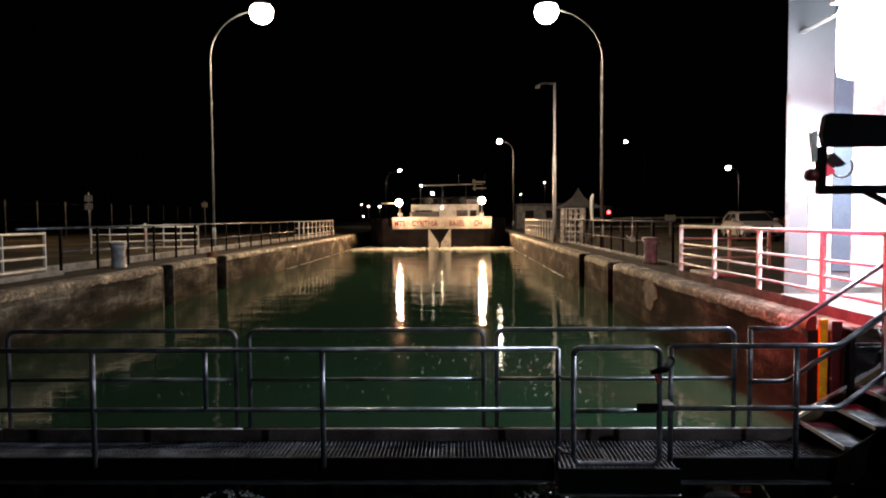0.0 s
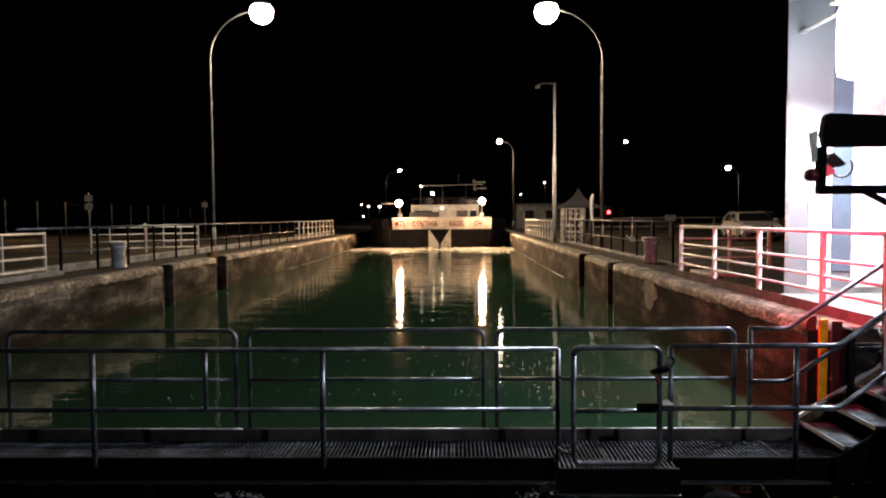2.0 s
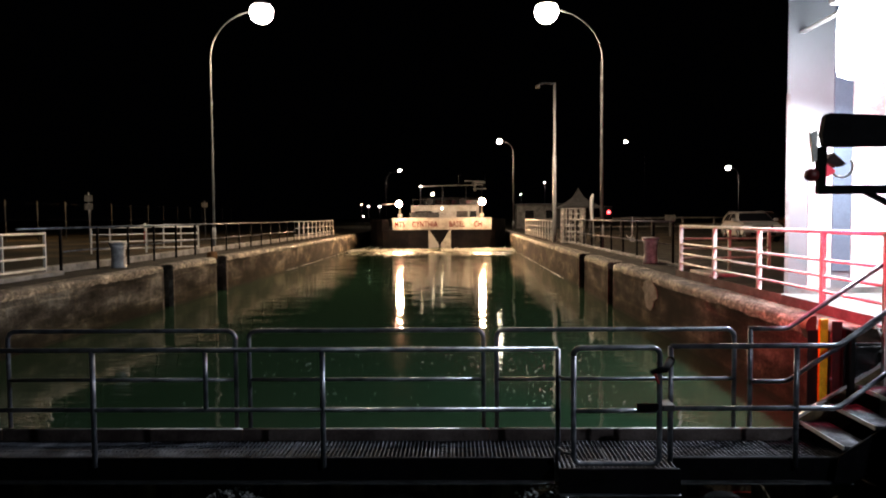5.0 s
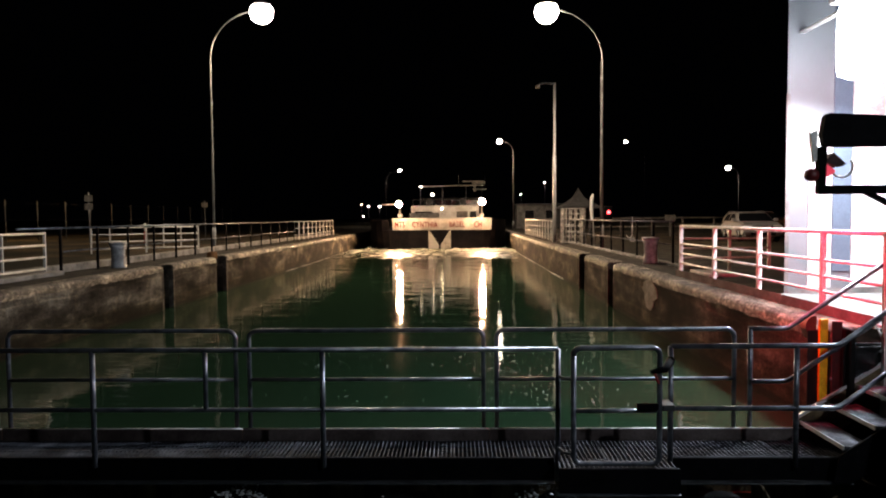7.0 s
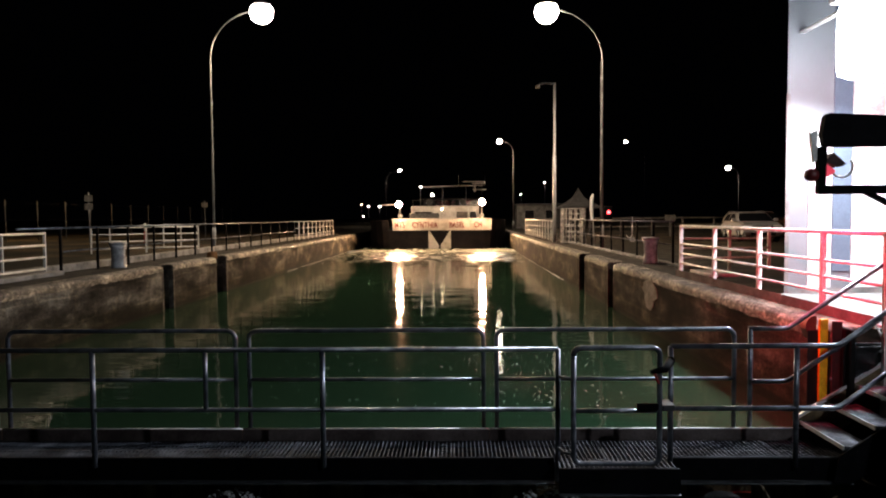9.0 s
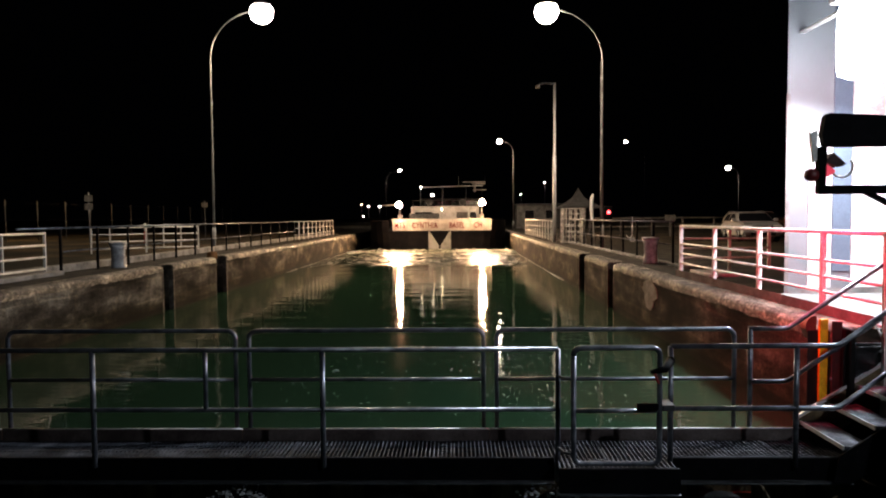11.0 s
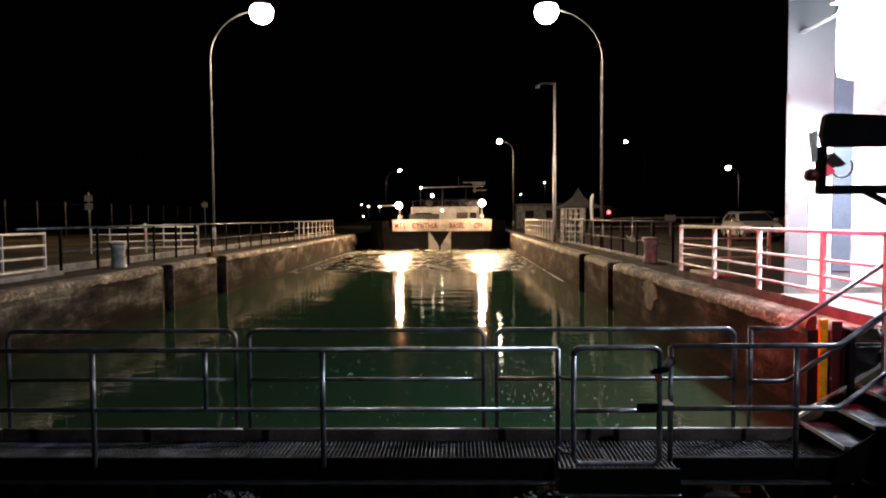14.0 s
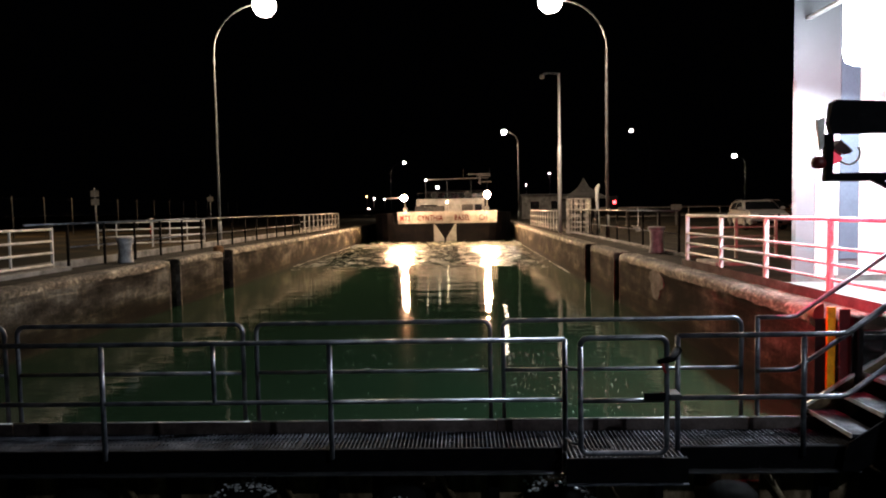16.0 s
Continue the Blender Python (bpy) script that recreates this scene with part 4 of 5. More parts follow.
def car(at, rz, paint, label):
    w = thing("car", at, label, "car", "parked cars", rz)
    lower = [(-2.15, 0.34), (-2.25, 0.70), (-2.18, 1.02), (-0.9, 1.10), (0.95, 1.12), (1.7, 1.05), (2.08, 0.95), (2.22, 0.80), (2.25, 0.48), (2.1, 0.30), (-2.0, 0.28)]
    low = 0.875
    bm = prism([(a, b * low) for a, b in lower], "x", -0.88, 0.88)
    bmesh.ops.bevel(bm, geom=bm.edges[:], offset=0.08, segments=3, affect="EDGES")
    part("body", bm, paint, w)
    bm = bmesh.new()
    rings = []
    for z, hw, yb, yf in ((1.06, 0.85, -2.08, 1.22), (1.30, 0.80, -1.98, 0.86), (1.52, 0.71, -1.82, 0.50), (1.61, 0.62, -1.66, 0.28), (1.65, 0.50, -1.45, 0.02)):
        z *= low
        rings.append([bm.verts.new(p) for p in ((-hw, yb, z), (hw, yb, z), (hw, yf - 0.12, z), (hw * 0.7, yf, z), (-hw * 0.7, yf, z), (-hw, yf - 0.12, z))])
    for r0, r1 in zip(rings, rings[1:]):
        for k in range(6):
            bm.faces.new((r0[k], r0[(k + 1) % 6], r1[(k + 1) % 6], r1[k])).smooth = True
    bm.faces.new(rings[-1])
    bm.faces.new(rings[0][::-1])
    part("cabin", bm, paint, w)
    bm = bmesh.new()
    rows = [[bm.verts.new(p) for p in ((-hw, yf - 0.07, z * low), (-hw * 0.72, yf, z * low), (hw * 0.72, yf, z * low), (hw, yf - 0.07, z * low))] for z, hw, yf in ((1.13, 0.77, 1.135), (1.30, 0.73, 0.88), (1.52, 0.65, 0.52), (1.57, 0.60, 0.41))]
    for r0, r1 in zip(rows, rows[1:]):
        for k in range(3):
            bm.faces.new((r0[k], r0[k + 1], r1[k + 1], r1[k])).smooth = True
    part("windscreen", bm, M["glass"], w)
    for x in (-0.66, 0.66):
        part("roof_rail", tube([(x, -1.6, 1.60 * low), (x, -1.4, 1.68 * low), (x, -0.2, 1.68 * low), (x, 0.05, 1.60 * low)], 0.018, 6), M["steel"], w)
    for s in (-1, 1):
        for y0, y1, t0, t1 in ((-1.7, -0.65, -1.55, -0.62), (-0.58, 0.72, -0.55, 0.18)):
            bm = bmesh.new()
            bm.faces.new([bm.verts.new(p) for p in ((s * 0.862, y0, 1.13 * low), (s * 0.862, y1, 1.13 * low), (s * 0.735, t1, 1.53 * low), (s * 0.735, t0, 1.53 * low))])
            part("side_window", bm, M["glass"], w)
        for y in (-1.35, 1.38):
            wh = part("wheel", lathe([(0.05, -0.1), (0.31, -0.1), (0.34, -0.06), (0.34, 0.06), (0.31, 0.1), (0.05, 0.1)], 20), M["rubber"], w, "", True)
            wh.matrix_local = pose(s * 0.83, y, 0.34, 0, 90, 0)
            rim = part("rim", lathe([(0.04, -0.112), (0.20, -0.112), (0.21, 0.0), (0.20, 0.112), (0.04, 0.112)], 16), M["steel"], wh)
        part("headlight", box((s * 0.66 - 0.19, 2.10, 0.67), (s * 0.66 + 0.19, 2.262, 0.79), 0.03), M["white"], w)
        part("mirror", box((s * 0.98 - 0.10, 0.75, 0.98), (s * 0.98 + 0.10, 0.87, 1.12), 0.03), paint, w)
    part("grille", box((-0.44, 2.15, 0.65), (0.44, 2.262, 0.77), 0.01), M["black"], w)
    part("bumper", box((-0.84, 2.2, 0.44), (0.84, 2.30, 0.60), 0.03), paint, w)
    part("air_intake", box((-0.55, 2.2, 0.34), (0.55, 2.285, 0.44), 0.02), M["black"], w)
    return w


car((14.65, 35.0, -0.02), 172, M["car"], "pale silver estate car parked behind the lock railing")
car((17.6, 40.5, -0.02), 176, M["car_sodium_lit"], "car painted in its sodium-lit brown beside the pale car")



def back_railing():
    w = thing("yard_railing", (8.2, 43.0, 0), "dark low yard railing behind the lock quay", "railing")
    for k in range(8):
        part("post", box((k * 1.9 - 0.03, -0.03, 0), (k * 1.9 + 0.03, 0.03, 1.12), 0.004), M["dark_steel"], w)
    for z in (1.12, 0.6):
        part("bar", tube([(0, 0, z), (13.3, 0, z)], 0.03, 8), M["cabin"], w)
    part("notice", box((4.6, -0.06, 0.95), (5.25, -0.035, 1.3), 0.01), M["cabin"], w, "small pale notice plate")
    part("notice_post", box((4.86, -0.035, 0.0), (4.98, -0.031, 1.3), 0.001), M["cabin"], w)
    return w


back_railing()

# ---- west side ----


def yard_fence():
    w = thing("yard_fence", (-26.0, 0, 0), "tall wire yard fence on thin steel posts in the dark", "fence")
    ys = [33.4 + 3.1 * k for k in range(16)]
    for y in ys:
        part("post", tube([(0, y, 0), (0, y, 2.45)], 0.028, 8), M["fence_grey"], w)
    for z in (0.4, 1.3, 2.3):
        part("wire", tube([(0, ys[0], z), (0, ys[-1], z)], 0.002, 4), M["dark_steel"], w)
    return w


yard_fence()


def road_sign(x, y, h, plates):
    w = thing("road_sign", (x, y, 0), "grey sign plates seen from behind on a thin post", "sign", "yard signs")
    part("post", tube([(0, 0, 0), (0, 0, h)], 0.035, 8), M["steel"], w)
    for k in range(plates):
        z = h - 0.32 - k * 0.45
        part("plate", box((-0.22, -0.03, z - 0.17), (0.22, -0.001 - 0.008, z + 0.17), 0.01), M["cabin"], w)
    return w


road_sign(-20.0, 37.5, 2.75, 2)
road_sign(-18.2, 50.0, 2.6, 1)


def marker(x, y, h):
    w = thing("marker_post", (x, y, 0), "small red and white marker post in the yard", "post")
    part("lower", tube([(0, 0, 0), (0, 0, h * 0.6)], 0.07, 8), M["red"], w)
    part("upper", tube([(0, 0, h * 0.6 + 0.002), (0, 0, h)], 0.07, 8), M["white"], w)


def chain_hook(x, y):
    w = thing("hook_post", (x, y, 0), "thin white post with a curled foot in the yard", "post")
    part("stem", tube([(0, 0, 1.2), (0, 0, 0.35)] + arc((-0.14, 0, 0.35), (1, 0, 0), (0, 0, -1), 0.14, 0.2, math.pi * 0.9, 6), 0.013, 6), M["mast"], w)
    part("foot", box((-0.1, -0.06, 0), (0.1, 0.06, 0.24), 0.01), M["kerb"], w)


marker(-16.5, 36.5, 1.05)
chain_hook(8.55, 34.0)


def far_light(x, y, z, r, material="lamp_warm", label="distant warm lamp on a thin pole"):
    w = thing("far_lamp", (x, y, 0), label, "lamp", "distant lamps")
    part("pole", tube([(0, 0, 0), (0, 0, z)], 0.06, 6), M["dark_steel"], w)
    bm = bmesh.new()
    bmesh.ops.create_uvsphere(bm, u_segments=10, v_segments=6, radius=r * 0.62, matrix=Matrix.Translation((0, 0, z + r)))
    part("globe", bm, M[material], w, "", True)


far_light(18.2, 143.8, 8.0, 0.22)
far_light(43.1, 247.0, 8.0, 0.42)
far_light(20.7, 223.0, 8.2, 0.3)
far_light(-24.0, 190.0, 4.2, 0.26)
far_light(-21.0, 190.0, 4.0, 0.32)
far_light(-27.3, 200.0, 4.9, 0.25, "lamp_sodium")
far_light(-25.5, 190.0, 1.4, 0.3)
far_light(13.25, 60.0, 1.85, 0.14, "lamp_sodium")

# ---- the barge ----
BOW_Y, BARGE_X = 53.2, -1.55


def outline(z):
    """Half the plan of the bow at a height, from the stem back: pairs of half width and distance aft."""
    k = max(0.0, min(1.0, (z + 3.0) / 4.3))
    nose = 3.4 + 0.35 * k
    back = (1 - k) * 0.5
    pts = [(0.0, back), (nose * 0.6, back + 0.05)]
    for i in range(7):
        a = math.pi / 2 * i / 6
        pts.append((nose + (5.65 - nose) * math.sin(a), back + 0.15 + 5.5 * (1 - math.cos(a))))
    pts.append((5.65, 84.0))
    return pts


def hull_shell(z_list, close_top):
    bm = bmesh.new()
    rows = []
    for z in z_list:
        half = outline(z)
        ring = [(-a, b) for a, b in half[::-1]] + half[1:]
        rows.append([bm.verts.new((a, b, z)) for a, b in ring])
    for r0, r1 in zip(rows, rows[1:]):
        for k in range(len(r0) - 1):
            bm.faces.new((r0[k], r0[k + 1], r1[k + 1], r1[k]))
        bm.faces.new((r0[-1], r0[0], r1[0], r1[-1]))
    if close_top:
        bm.faces.new(rows[-1])
    bmesh.ops.recalc_face_normals(bm, faces=bm.faces[:])
    return bm


def barge():
    w = thing("barge", (BARGE_X, BOW_Y, 0), "dark inland tanker barge with white name band and bow floodlights", "barge")
    part("hull", hull_shell([-3.0, -2.0, -1.2, -0.6, 0.0, 0.38], True), M["hull"], w)
    # bulwark: the name band at the bow, as a shell with thickness
    bm = bmesh.new()
    half = [p for p in outline(0.9)[:3]]
    ring = [(-a, b) for a, b in half[::-1]] + half[1:]
    rows = [[bm.verts.new((a * s * 1.02 + 0.42, b + d, z)) for a, b in ring] for s, d, z in ((1.0, 0, 0.385), (1.012, -0.05, 1.30), (0.985, 0.08, 1.30), (0.98, 0.12, 0.385))]
    for i in range(4):
        r0, r1 = rows[i], rows[(i + 1) % 4]
        for k in range(len(ring) - 1):
            bm.faces.new((r0[k], r0[k + 1], r1[k + 1], r1[k]))
    bmesh.ops.recalc_face_normals(bm, faces=bm.faces[:])
    part("bulwark", bm, M["hull_white"], w, "white name band round the bow")
    # shade on the curved sides is painted: they take the dark hull colour
    bm = bmesh.new()
    for s in (-1, 1):
        side_pts = [(s * a, b) for a, b in outline(0.9)[2:]]
        rows = [[bm.verts.new((a * q, b, z)) for a, b in side_pts] for q, z in ((0.999, 0.384), (0.999, 1.18), (0.985, 1.18), (0.985, 0.384))]
        for i in range(4):
            r0, r1 = rows[i], rows[(i + 1) % 4]
            for k in range(len(side_pts) - 1):
                bm.faces.new((r0[k], r0[k + 1], r1[k + 1], r1[k]))
    bmesh.ops.recalc_face_normals(bm, faces=bm.faces[:])
    part("side_bulwark", bm, M["hull"], w, "side bulwark coloured dark for the shade past the bow")
    part("deck_house", box((-2.05, 2.2, 0.385), (3.35, 5.0, 2.28), 0.05), M["white"], w, "low white deck house behind the bow")
    for x in (-0.62, 2.05):
        lamp = part("searchlight", lathe([(0.05, -0.2), (0.24, -0.18), (0.27, 0.0), (0.25, 0.10), (0.02, 0.11)], 16), M["dark_steel"], w, "unlit round searchlight", True)
        lamp.matrix_local = pose(x, 2.9, 2.62, 80, 0, 0)
        part("searchlight_foot", tube([(x, 2.95, 2.28), (x, 2.95, 2.5)], 0.05, 8), M["dark_steel"], w)
    part("rail_top", tube([(-2.0, 2.25, 2.75), (3.3, 2.25, 2.78)], 0.02, 6), M["dark_steel"], w)
    for k in range(5):
        part("rail_stanchion", tube([(-1.9 + 1.27 * k, 2.25, 2.27), (-1.9 + 1.27 * k, 2.25, 2.76)], 0.016, 6), M["dark_steel"], w)
    part("chest", box((-2.1, 1.0, 0.385), (0.2, 1.7, 1.72), 0.06), M["dark_steel"], w, "dark windlass housing on the foredeck")
    for x, ww, m in ((-1.75, 1.35, "glass"), (1.55, 0.9, "kerb_brown"), (2.6, 0.55, "glass")):
        part("window", box((x, 2.13, 1.32), (x + ww, 2.196, 1.82), 0.01), M[m], w)
    wheel = part("wheelhouse", box((-1.7, 9.0, 0.4), (3.7, 12.5, 3.1), 0.06), M["hull"], w, "dark wheelhouse")
    for k in range(4):
        part("pane", box((-1.45 + k * 1.28, 8.93, 2.0), (-0.35 + k * 1.28, 8.995, 2.85), 0.01), M["glass"], wheel)
    part("awning_bar", tube([(-1.65, 8.0, 4.05), (3.9, 8.0, 4.15)], 0.04, 8), M["hull_white"], w)
    for x in (-1.6, 0.3, 2.4, 3.8):
        part("stanchion", tube([(x, 8.0, 0.38), (x, 8.0, 4.05 + 0.018 * x)], 0.035, 8), M["dark_steel"], w)
    for x in (1.75, 4.05):
        part("antenna", tube([(x, 8.0, 4.1), (x, 8.0, 5.0)], 0.018, 6), M["pole"], w)
    rad = part("radar_bar", box((2.95, 7.9, 4.28), (4.1, 8.1, 4.40), 0.02), M["white"], w, "white radar scanner bar")
    scan = part("radar_scanner", box((-0.97, -0.06, 0.0), (0.97, 0.06, 0.09), 0.02), M["white"], w, "slim white turning radar scanner")
    scan.location = (3.11, 8.0, 4.43)
    rope = part("thrown_line", tube([(0, 0, 0), (0.22, 0, 0.13), (0.42, 0, 0.12), (0.55, 0, -0.04), (0.60, 0, -0.28)], 0.026, 6), M["white"], w, "end of a pale mooring line")
    rope.location = (4.05, 0.9, 1.35)
    part("radar_stand", box((3.1, 7.92, 3.6), (3.25, 8.08, 4.28)), M["white"], w)
    part("radar_shelf", box((3.0, 7.85, 3.75), (4.2, 8.15, 3.83), 0.01), M["white"], w)
    part("winch", lathe([(0.1, -0.5), (0.42, -0.48), (0.42, -0.42), (0.2, -0.38), (0.2, 0.38), (0.42, 0.42), (0.42, 0.48), (0.1, 0.5)], 18), M["dark_steel"], w, "", True).matrix_local = pose(-0.9, 1.4, 1.05, 0, 90, 0)
    for x, z in ((-2.82, 2.38), (3.50, 2.52)):
        p = part("floodlight", lathe([(0.12, -0.14), (0.26, -0.10), (0.28, 0.02), (0.25, 0.05)], 18), M["black"], w, "bow floodlight", True)
        p.matrix_local = pose(x, -0.28, z, 96, 0, 0)
        part("lens", lathe([(0.225, 0.055), (0.21, 0.10), (0.13, 0.135), (0.02, 0.14)], 18), M["ship_flood"], p, "glowing warm floodlight lens", True)
        # added glowing ball, hidden by the lamp, brightens the deck house
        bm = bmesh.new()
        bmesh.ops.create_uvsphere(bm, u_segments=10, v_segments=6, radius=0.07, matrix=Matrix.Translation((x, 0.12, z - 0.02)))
        part("rear_glass", bm, M["flood_spill"], w, "hidden glow added behind the floodlight to light the deck house", True)
        part("floodlight_post", tube([(x, 0.45, 0.38), (x, 0.45, z - 0.25), (x, 0.40, z - 0.18), (x, -0.2, z - 0.16)], 0.05, 8), M["hull_white"], w)
        part("side_lamp", box((x - 0.18, 0.6, 1.36), (x + 0.18, 0.8, 1.62), 0.03), M["hull_white"], w)
    # made-up bracket: holds the house lamp forward to light the deck house
    part("lamp_bracket", tube([(0.42, 0.85, 0.38), (0.42, 0.85, 1.95)], 0.02, 6), M["dark_steel"], w)
    part("light_arm", tube([(-2.9, 0.95, 2.40), (-4.3, 0.95, 2.36)], 0.05, 8), M["hull_white"], w)
    for x, y, z, r, m in ((-0.55, 7.9, 3.35, 0.14, "lamp_deck"), (0.42, 0.80, 2.0, 0.075, "house_lamp"), (-1.55, 7.9, 4.05, 0.09, "lamp_deck")):
        bm = bmesh.new()
        bmesh.ops.create_uvsphere(bm, u_segments=12, v_segments=8, radius=r, matrix=Matrix.Translation((x, y, z)))
        part("deck_light", bm, M[m], w, "small lit deck lamp", True)
    for s in (-1, 1):
        bm = prism([(0.25 + s * 0.86, 0.36), (0.25 + s * 0.78, 0.36), (0.25 + s * 0.08, -0.75), (0.25 + s * 0.08, -1.3), (0.25 + s * 0.86, -1.3)], "y", -0.035, -0.005)
        for v in bm.verts:
            k = max(0.0, min(1.0, (v.co.z + 3.0) / 4.3))
            v.co.y += (1 - k) * 0.5
        part("bow_marking", bm, M["hull_white"], w, "white angled bow plate")
    text(w)
    for s in (-1, 1):
        part("mooring_bitt", lathe([(0.16, 0), (0.14, 0.35), (0.18, 0.5)], 12), M["dark_steel"], w, "", True).location = (s * 4.2, 4.5, 0.385)
    for k in range(6):
        part("hatch_cover", box((-4.6, 16 + k * 10.5, 0.385), (4.6, 26 + k * 10.5, 1.15), 0.05), M["hull"], w)
    return w


def text(w):
    """The words on the band, set letter group by letter group on its curve."""
    for words, x, tilt in (("MTS", -2.80, 0), ("CYNTHIA", -0.88, 0), ("BASEL", 1.58, 0), ("CH", 3.20, 0)):
        cu = bpy.data.curves.new("lettering", "FONT")
        cu.body, cu.size, cu.extrude, cu.align_x = words, 0.60, 0.006, "CENTER"
        cu.space_character, cu.offset = 1.10, 0.012
        ob = bpy.data.objects.new("lettering", cu)
        scene.collection.objects.link(ob)
        dg = bpy.context.evaluated_depsgraph_get()
        me = bpy.data.meshes.new_from_object(ob.evaluated_get(dg))
        bpy.data.objects.remove(ob)
        me.materials.clear()
        me.materials.append(M["letter"])
        o = new("lettering", me)
        o.parent = w
        half = outline(0.9)
        ax = abs(x)
        yy = half[0][1]
        for (a0, b0), (a1, b1) in zip(half, half[1:]):
            if a0 <= ax <= a1 and a1 > a0:
                yy = b0 + (b1 - b0) * (ax - a0) / (a1 - a0)
        o.matrix_local = pose(x, yy - 0.12, 0.60, 87, 0, 0) @ Matrix.Diagonal((0.70, 1.0, 1.0, 1.0))
        tagged(o, "dark red painted lettering")


BARGE = barge()


# ---- foam, churned water and drifting flecks ----
def churn_sheet(seed, width, length):
    """A patch of broken water, deepest in chop at its far side and calm at its front."""
    bm = bmesh.new()
    nx, ny = 110, 200
    rows = []
    for j in range(ny + 1):
        row = []
        for i in range(nx + 1):
            x, y = (i / nx - 0.5) * width, j / ny * length
            edge = min(1.0, j / ny * 3, i / nx * 8 + 0.15, (1 - i / nx) * 8 + 0.15)
            p = (x * 1.1, y * 0.9, seed)
            z = 0.07 * noise.noise(p) + 0.075 * noise.noise((x * 2.7, y * 2.4, seed + 5)) + 0.04 * noise.noise((x * 6, y * 5, seed + 9))
            front = 0.9 * noise.noise((x * 0.45, seed, 2.0))
            row.append(bm.verts.new((x, y + front * (1 - j / ny), 0.02 * edge - 0.05 * (1 - edge) + z * edge)))
        rows.append(row)
    for r0, r1 in zip(rows, rows[1:]):
        for k in range(nx):
            f = bm.faces.new((r0[k], r0[k + 1], r1[k + 1], r1[k]))
            f.smooth = True
    return bm


CHURN = tagged(finish("churned_water", churn_sheet(3.0, 11.9, 27.0), M["churn"]), "churned water spreading from the bow of the barge", "water", kind="stuff")


def foam_patch(seed, cx, cy, sx, sy, count, size):
    """Many small lumps of foam, each of its own outline."""
    rng = random.Random(seed)
    bm = bmesh.new()
    for _ in range(count):
        x, y = cx + rng.gauss(0, sx), cy + rng.gauss(0, sy)
        if abs(x - cx) > 2.2 * sx:
            continue
        r = size * rng.uniform(0.3, 1.0)
        n = 7
        top = bm.verts.new((x, y, 0.03 + r * 0.22))
        ring = [bm.verts.new((x + r * rng.uniform(0.6, 1.5) * math.cos(2 * math.pi * k / n), y + 0.6 * r * rng.uniform(0.6, 1.3) * math.sin(2 * math.pi * k / n), -0.03)) for k in range(n)]
        for k in range(n):
            bm.faces.new((ring[k], ring[(k + 1) % n], top))
    return bm


FOAM_E = tagged(finish("bow_foam", foam_patch(1, 0, 0, 1.5, 0.9, 900, 0.17), M["foam"]), "white foam under the bow of the barge", "foam", kind="stuff")
FOAM_W = tagged(finish("bow_foam", foam_patch(2, 0, 0, 1.5, 0.8, 420, 0.13), M["foam"]), "white foam under the bow of the barge", "foam", kind="stuff")


def flecks(seed, x0, x1, y0, y1, count):
    rng = random.Random(seed)
    bm = bmesh.new()
    for _ in range(count):
        x, y, r = rng.uniform(x0, x1), rng.uniform(y0, y1), rng.choice((0.0012, 0.0012, 0.0015, 0.0015, 0.002, 0.002, 0.002, 0.003, 0.0045, 0.0065))
        n = 6
        top = bm.verts.new((x, y, 0.005 + r * 0.25))
        ring = [bm.verts.new((x + 2.4 * r * rng.uniform(0.6, 1.4) * math.cos(2 * math.pi * k / n), y + r * rng.uniform(0.6, 1.4) * math.sin(2 * math.pi * k / n), 0.0)) for k in range(n)]
        for k in range(n):
            bm.faces.new((ring[k], ring[(k + 1) % n], top))
    return bm


FLECKS_A = tagged(finish("foam_flecks", flecks(5, -3.2, 1.2, 8.6, 13.0, 190), M["fleck"]), "small pale foam flecks drifting on the water", "foam", kind="stuff")
FLECKS_B = tagged(finish("foam_flecks", flecks(6, 0.2, 2.2, 8.4, 12.5, 250), M["fleck"]), "small pale foam flecks drifting on the water", "foam", kind="stuff")

def edge_foam(side, x, y0, y1, seed):
    """A thin broken pale strip for the lit line where the water meets the wall."""
    rng = random.Random(seed)
    bm = bmesh.new()
    y = y0
    while y < y1:
        run = rng.uniform(0.15, 0.7)
        if rng.random() < 0.75 and not any(a - 0.1 < y < b + 0.1 or a - 0.1 < y + run < b + 0.1 for a, b in SLOTS):
            wide = rng.uniform(0.012, 0.05)
            pts = 5
            inner = [bm.verts.new((x + side * 0.01, y + run * k / pts, 0.014)) for k in range(pts + 1)]
            outer = [bm.verts.new((x - side * wide * (0.15 if k in (0, pts) else rng.uniform(0.5, 1.3)), y + run * k / pts, 0.002)) for k in range(pts + 1)]
            for k in range(pts):
                bm.faces.new((inner[k], inner[k + 1], outer[k + 1], outer[k]))
        y += run + rng.uniform(0.0, 0.12)
    return bm


# pale strips stand in for the bright, lit waterline
WATERLINE_STRIPS = [tagged(finish("edge_foam", edge_foam(d, x, y, 53.8, k), M["foam"]), "thin pale strip for the lit line along the waterline", "foam", kind="stuff") for d, x, y, k in ((1, XR, 27.0, 21), (-1, XL, 32.0, 22))]


DROP = 0.21


SCANNER, LINE = [next(c for c in BARGE.children if c.name.startswith(n)) for n in ("radar_scanner", "thrown_line")]


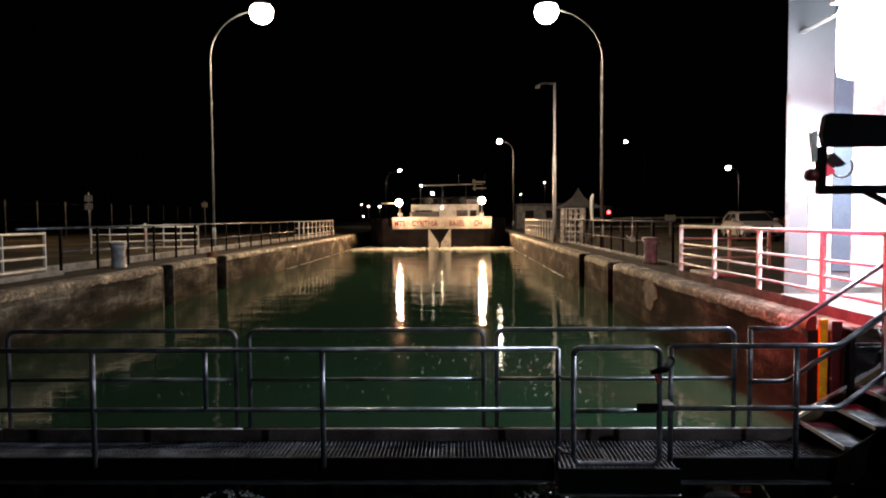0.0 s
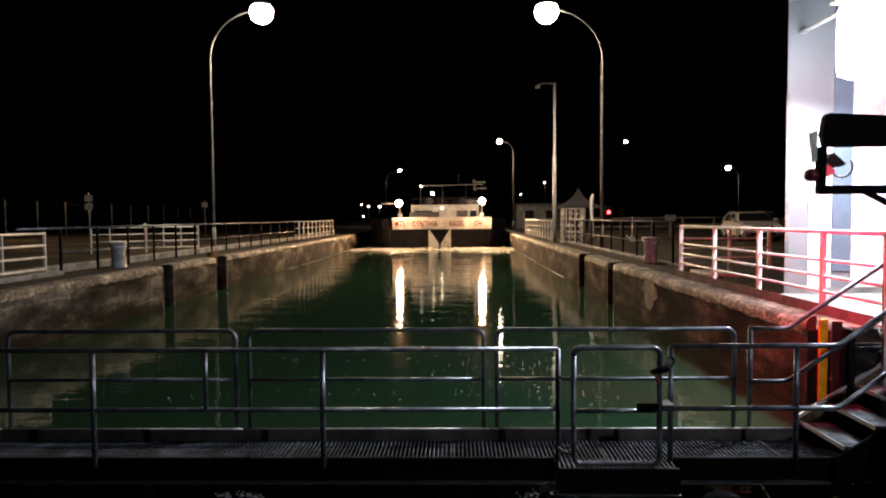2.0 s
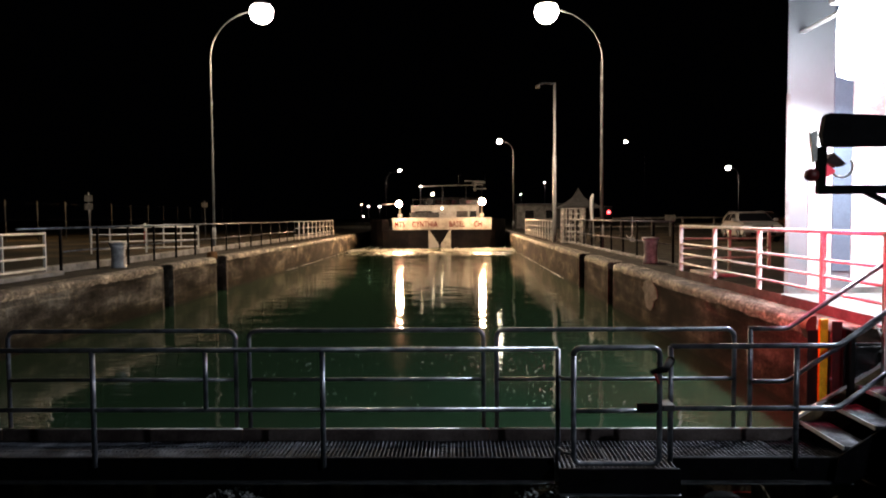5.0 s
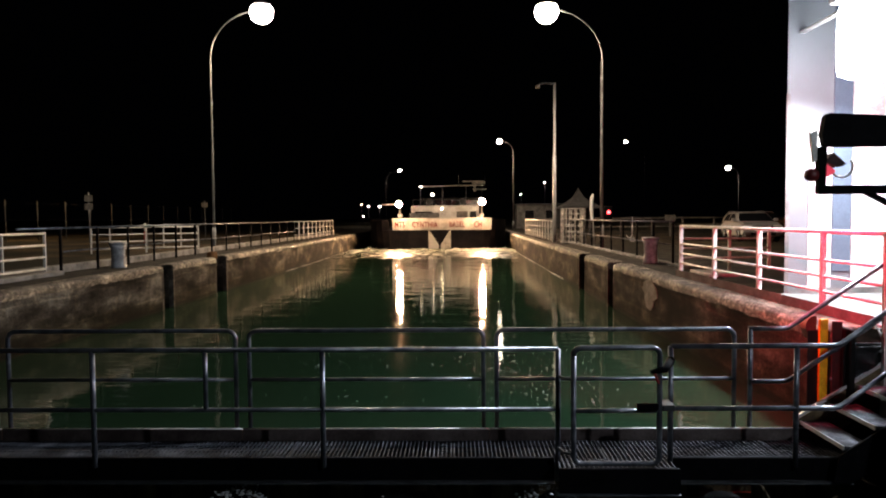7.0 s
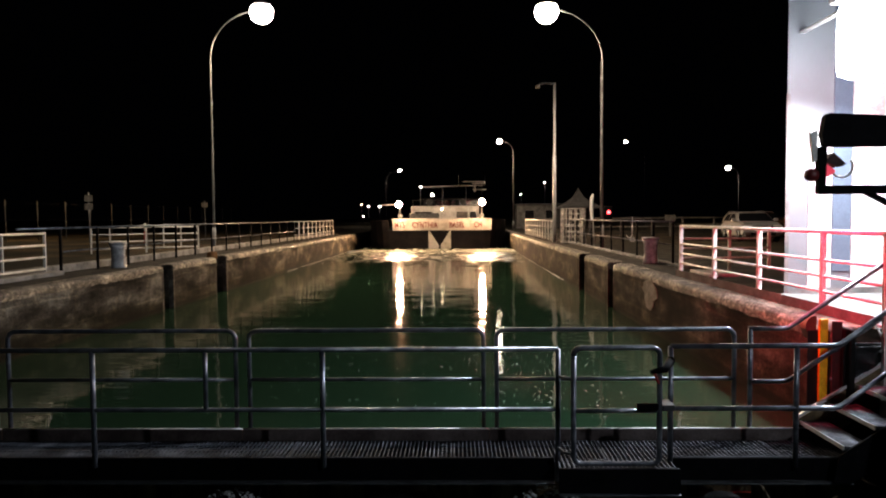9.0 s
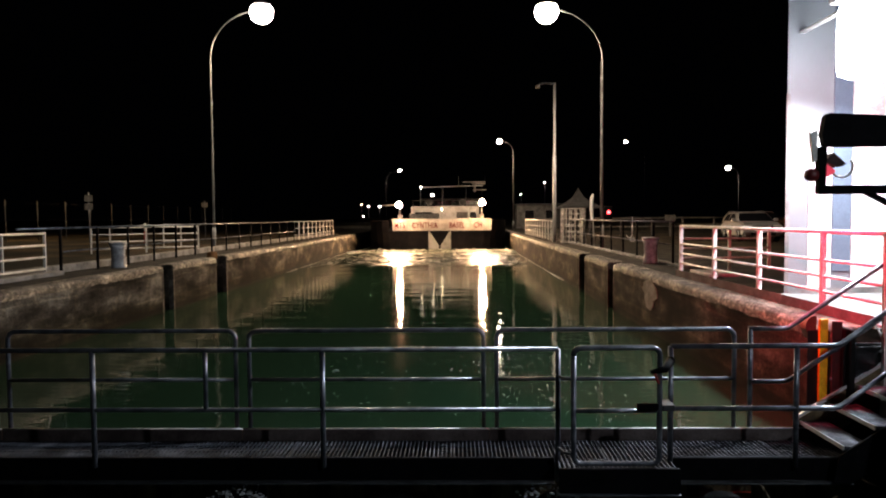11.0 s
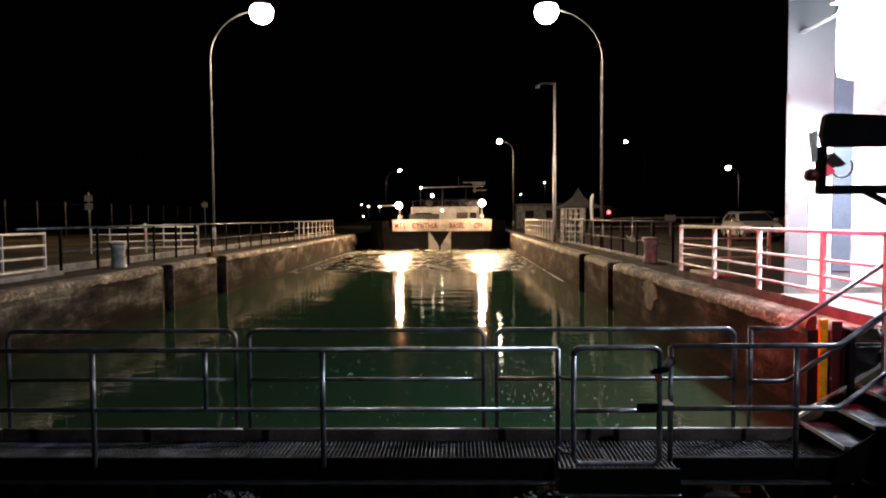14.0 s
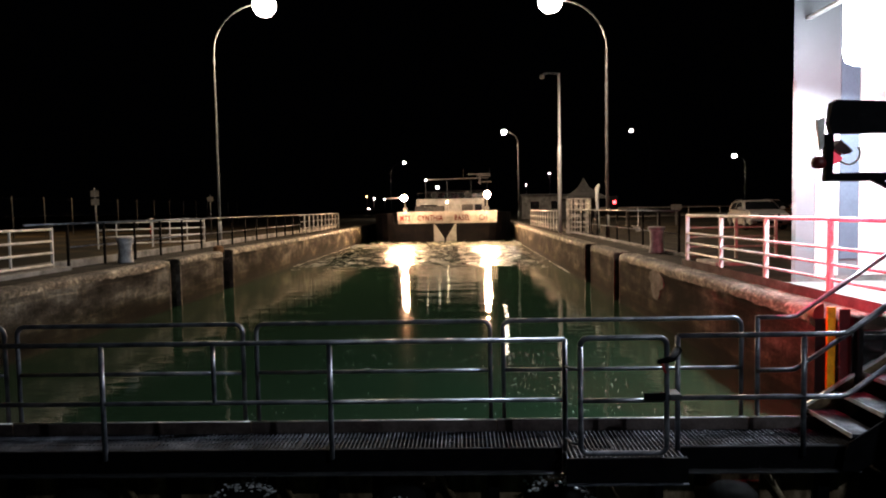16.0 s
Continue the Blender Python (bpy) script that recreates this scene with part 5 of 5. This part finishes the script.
def motions():
    """The water sinks slowly; the barge, foam and flecks go down with it while the wash spreads from the bow."""
    def level(t):
        return WATER - DROP * t / 16.0
    times = (0.0, 4.0, 8.0, 12.0, 16.0)
    walk(water, [(t, pose(0.05 * t - 0.4, 0.0, level(t))) for t in times])
    walk(far_water, [(t, pose(0.0, 0.0, level(t))) for t in times])
    walk(BARGE, [(t, pose(BARGE_X, BOW_Y, -DROP * t / 16.0)) for t in times])
    front = ((0.0, 45.5), (4.0, 42.0), (7.0, 38.5), (9.0, 35.5), (13.0, 30.5), (16.0, 27.5))
    walk(CHURN, [(t, pose(-1.86, y, level(t) + 0.02)) for t, y in front])
    walk(FOAM_E, [(t, pose(2.0 + 0.02 * t, 51.0 - 0.10 * t, level(t) + 0.045)) for t in times])
    walk(FOAM_W, [(t, pose(-5.4 - 0.01 * t, 51.2 - 0.12 * t, level(t) + 0.04)) for t in times])
    walk(SCANNER, [(t, pose(3.11, 8.0, 4.43, 0, 0, a)) for t, a in ((0.0, 86), (4.0, 84), (4.8, 40), (5.6, 8), (6.3, 0), (16.0, -2))])
    walk(LINE, [(t, pose(4.05, 0.9, z, 0, a, 0)) for t, z, a in ((0.0, 0.9, 80), (2.5, 0.9, 80), (2.9, 1.35, 0), (3.3, 1.40, 12), (3.6, 1.50, -10), (4.0, 1.62, -2), (4.3, 0.9, 70), (16.0, 0.9, 80))])
    for k, ob in enumerate(SPRAYS):
        x, y, z = ob.location
        walk(ob, [(t, pose(x, y, z + 0.012 * math.sin(1.7 * t + k), 0, 6 * math.sin(1.3 * t + 2 * k), 0)) for t in [0.8 * i for i in range(21)]])
    for ob in WATERLINE_STRIPS:
        walk(ob, [(t, pose(0.0, 0.0, level(t) + 0.006)) for t in times])
    walk(FLECKS_A, [(t, pose(0.08 * t - 0.8, -0.03 * t + 0.2, level(t) + 0.01)) for t in times])
    walk(FLECKS_B, [(t, pose(0.02 * t - 0.1, -0.03 * t + 0.3, level(t) + 0.01)) for t in times])


motions()
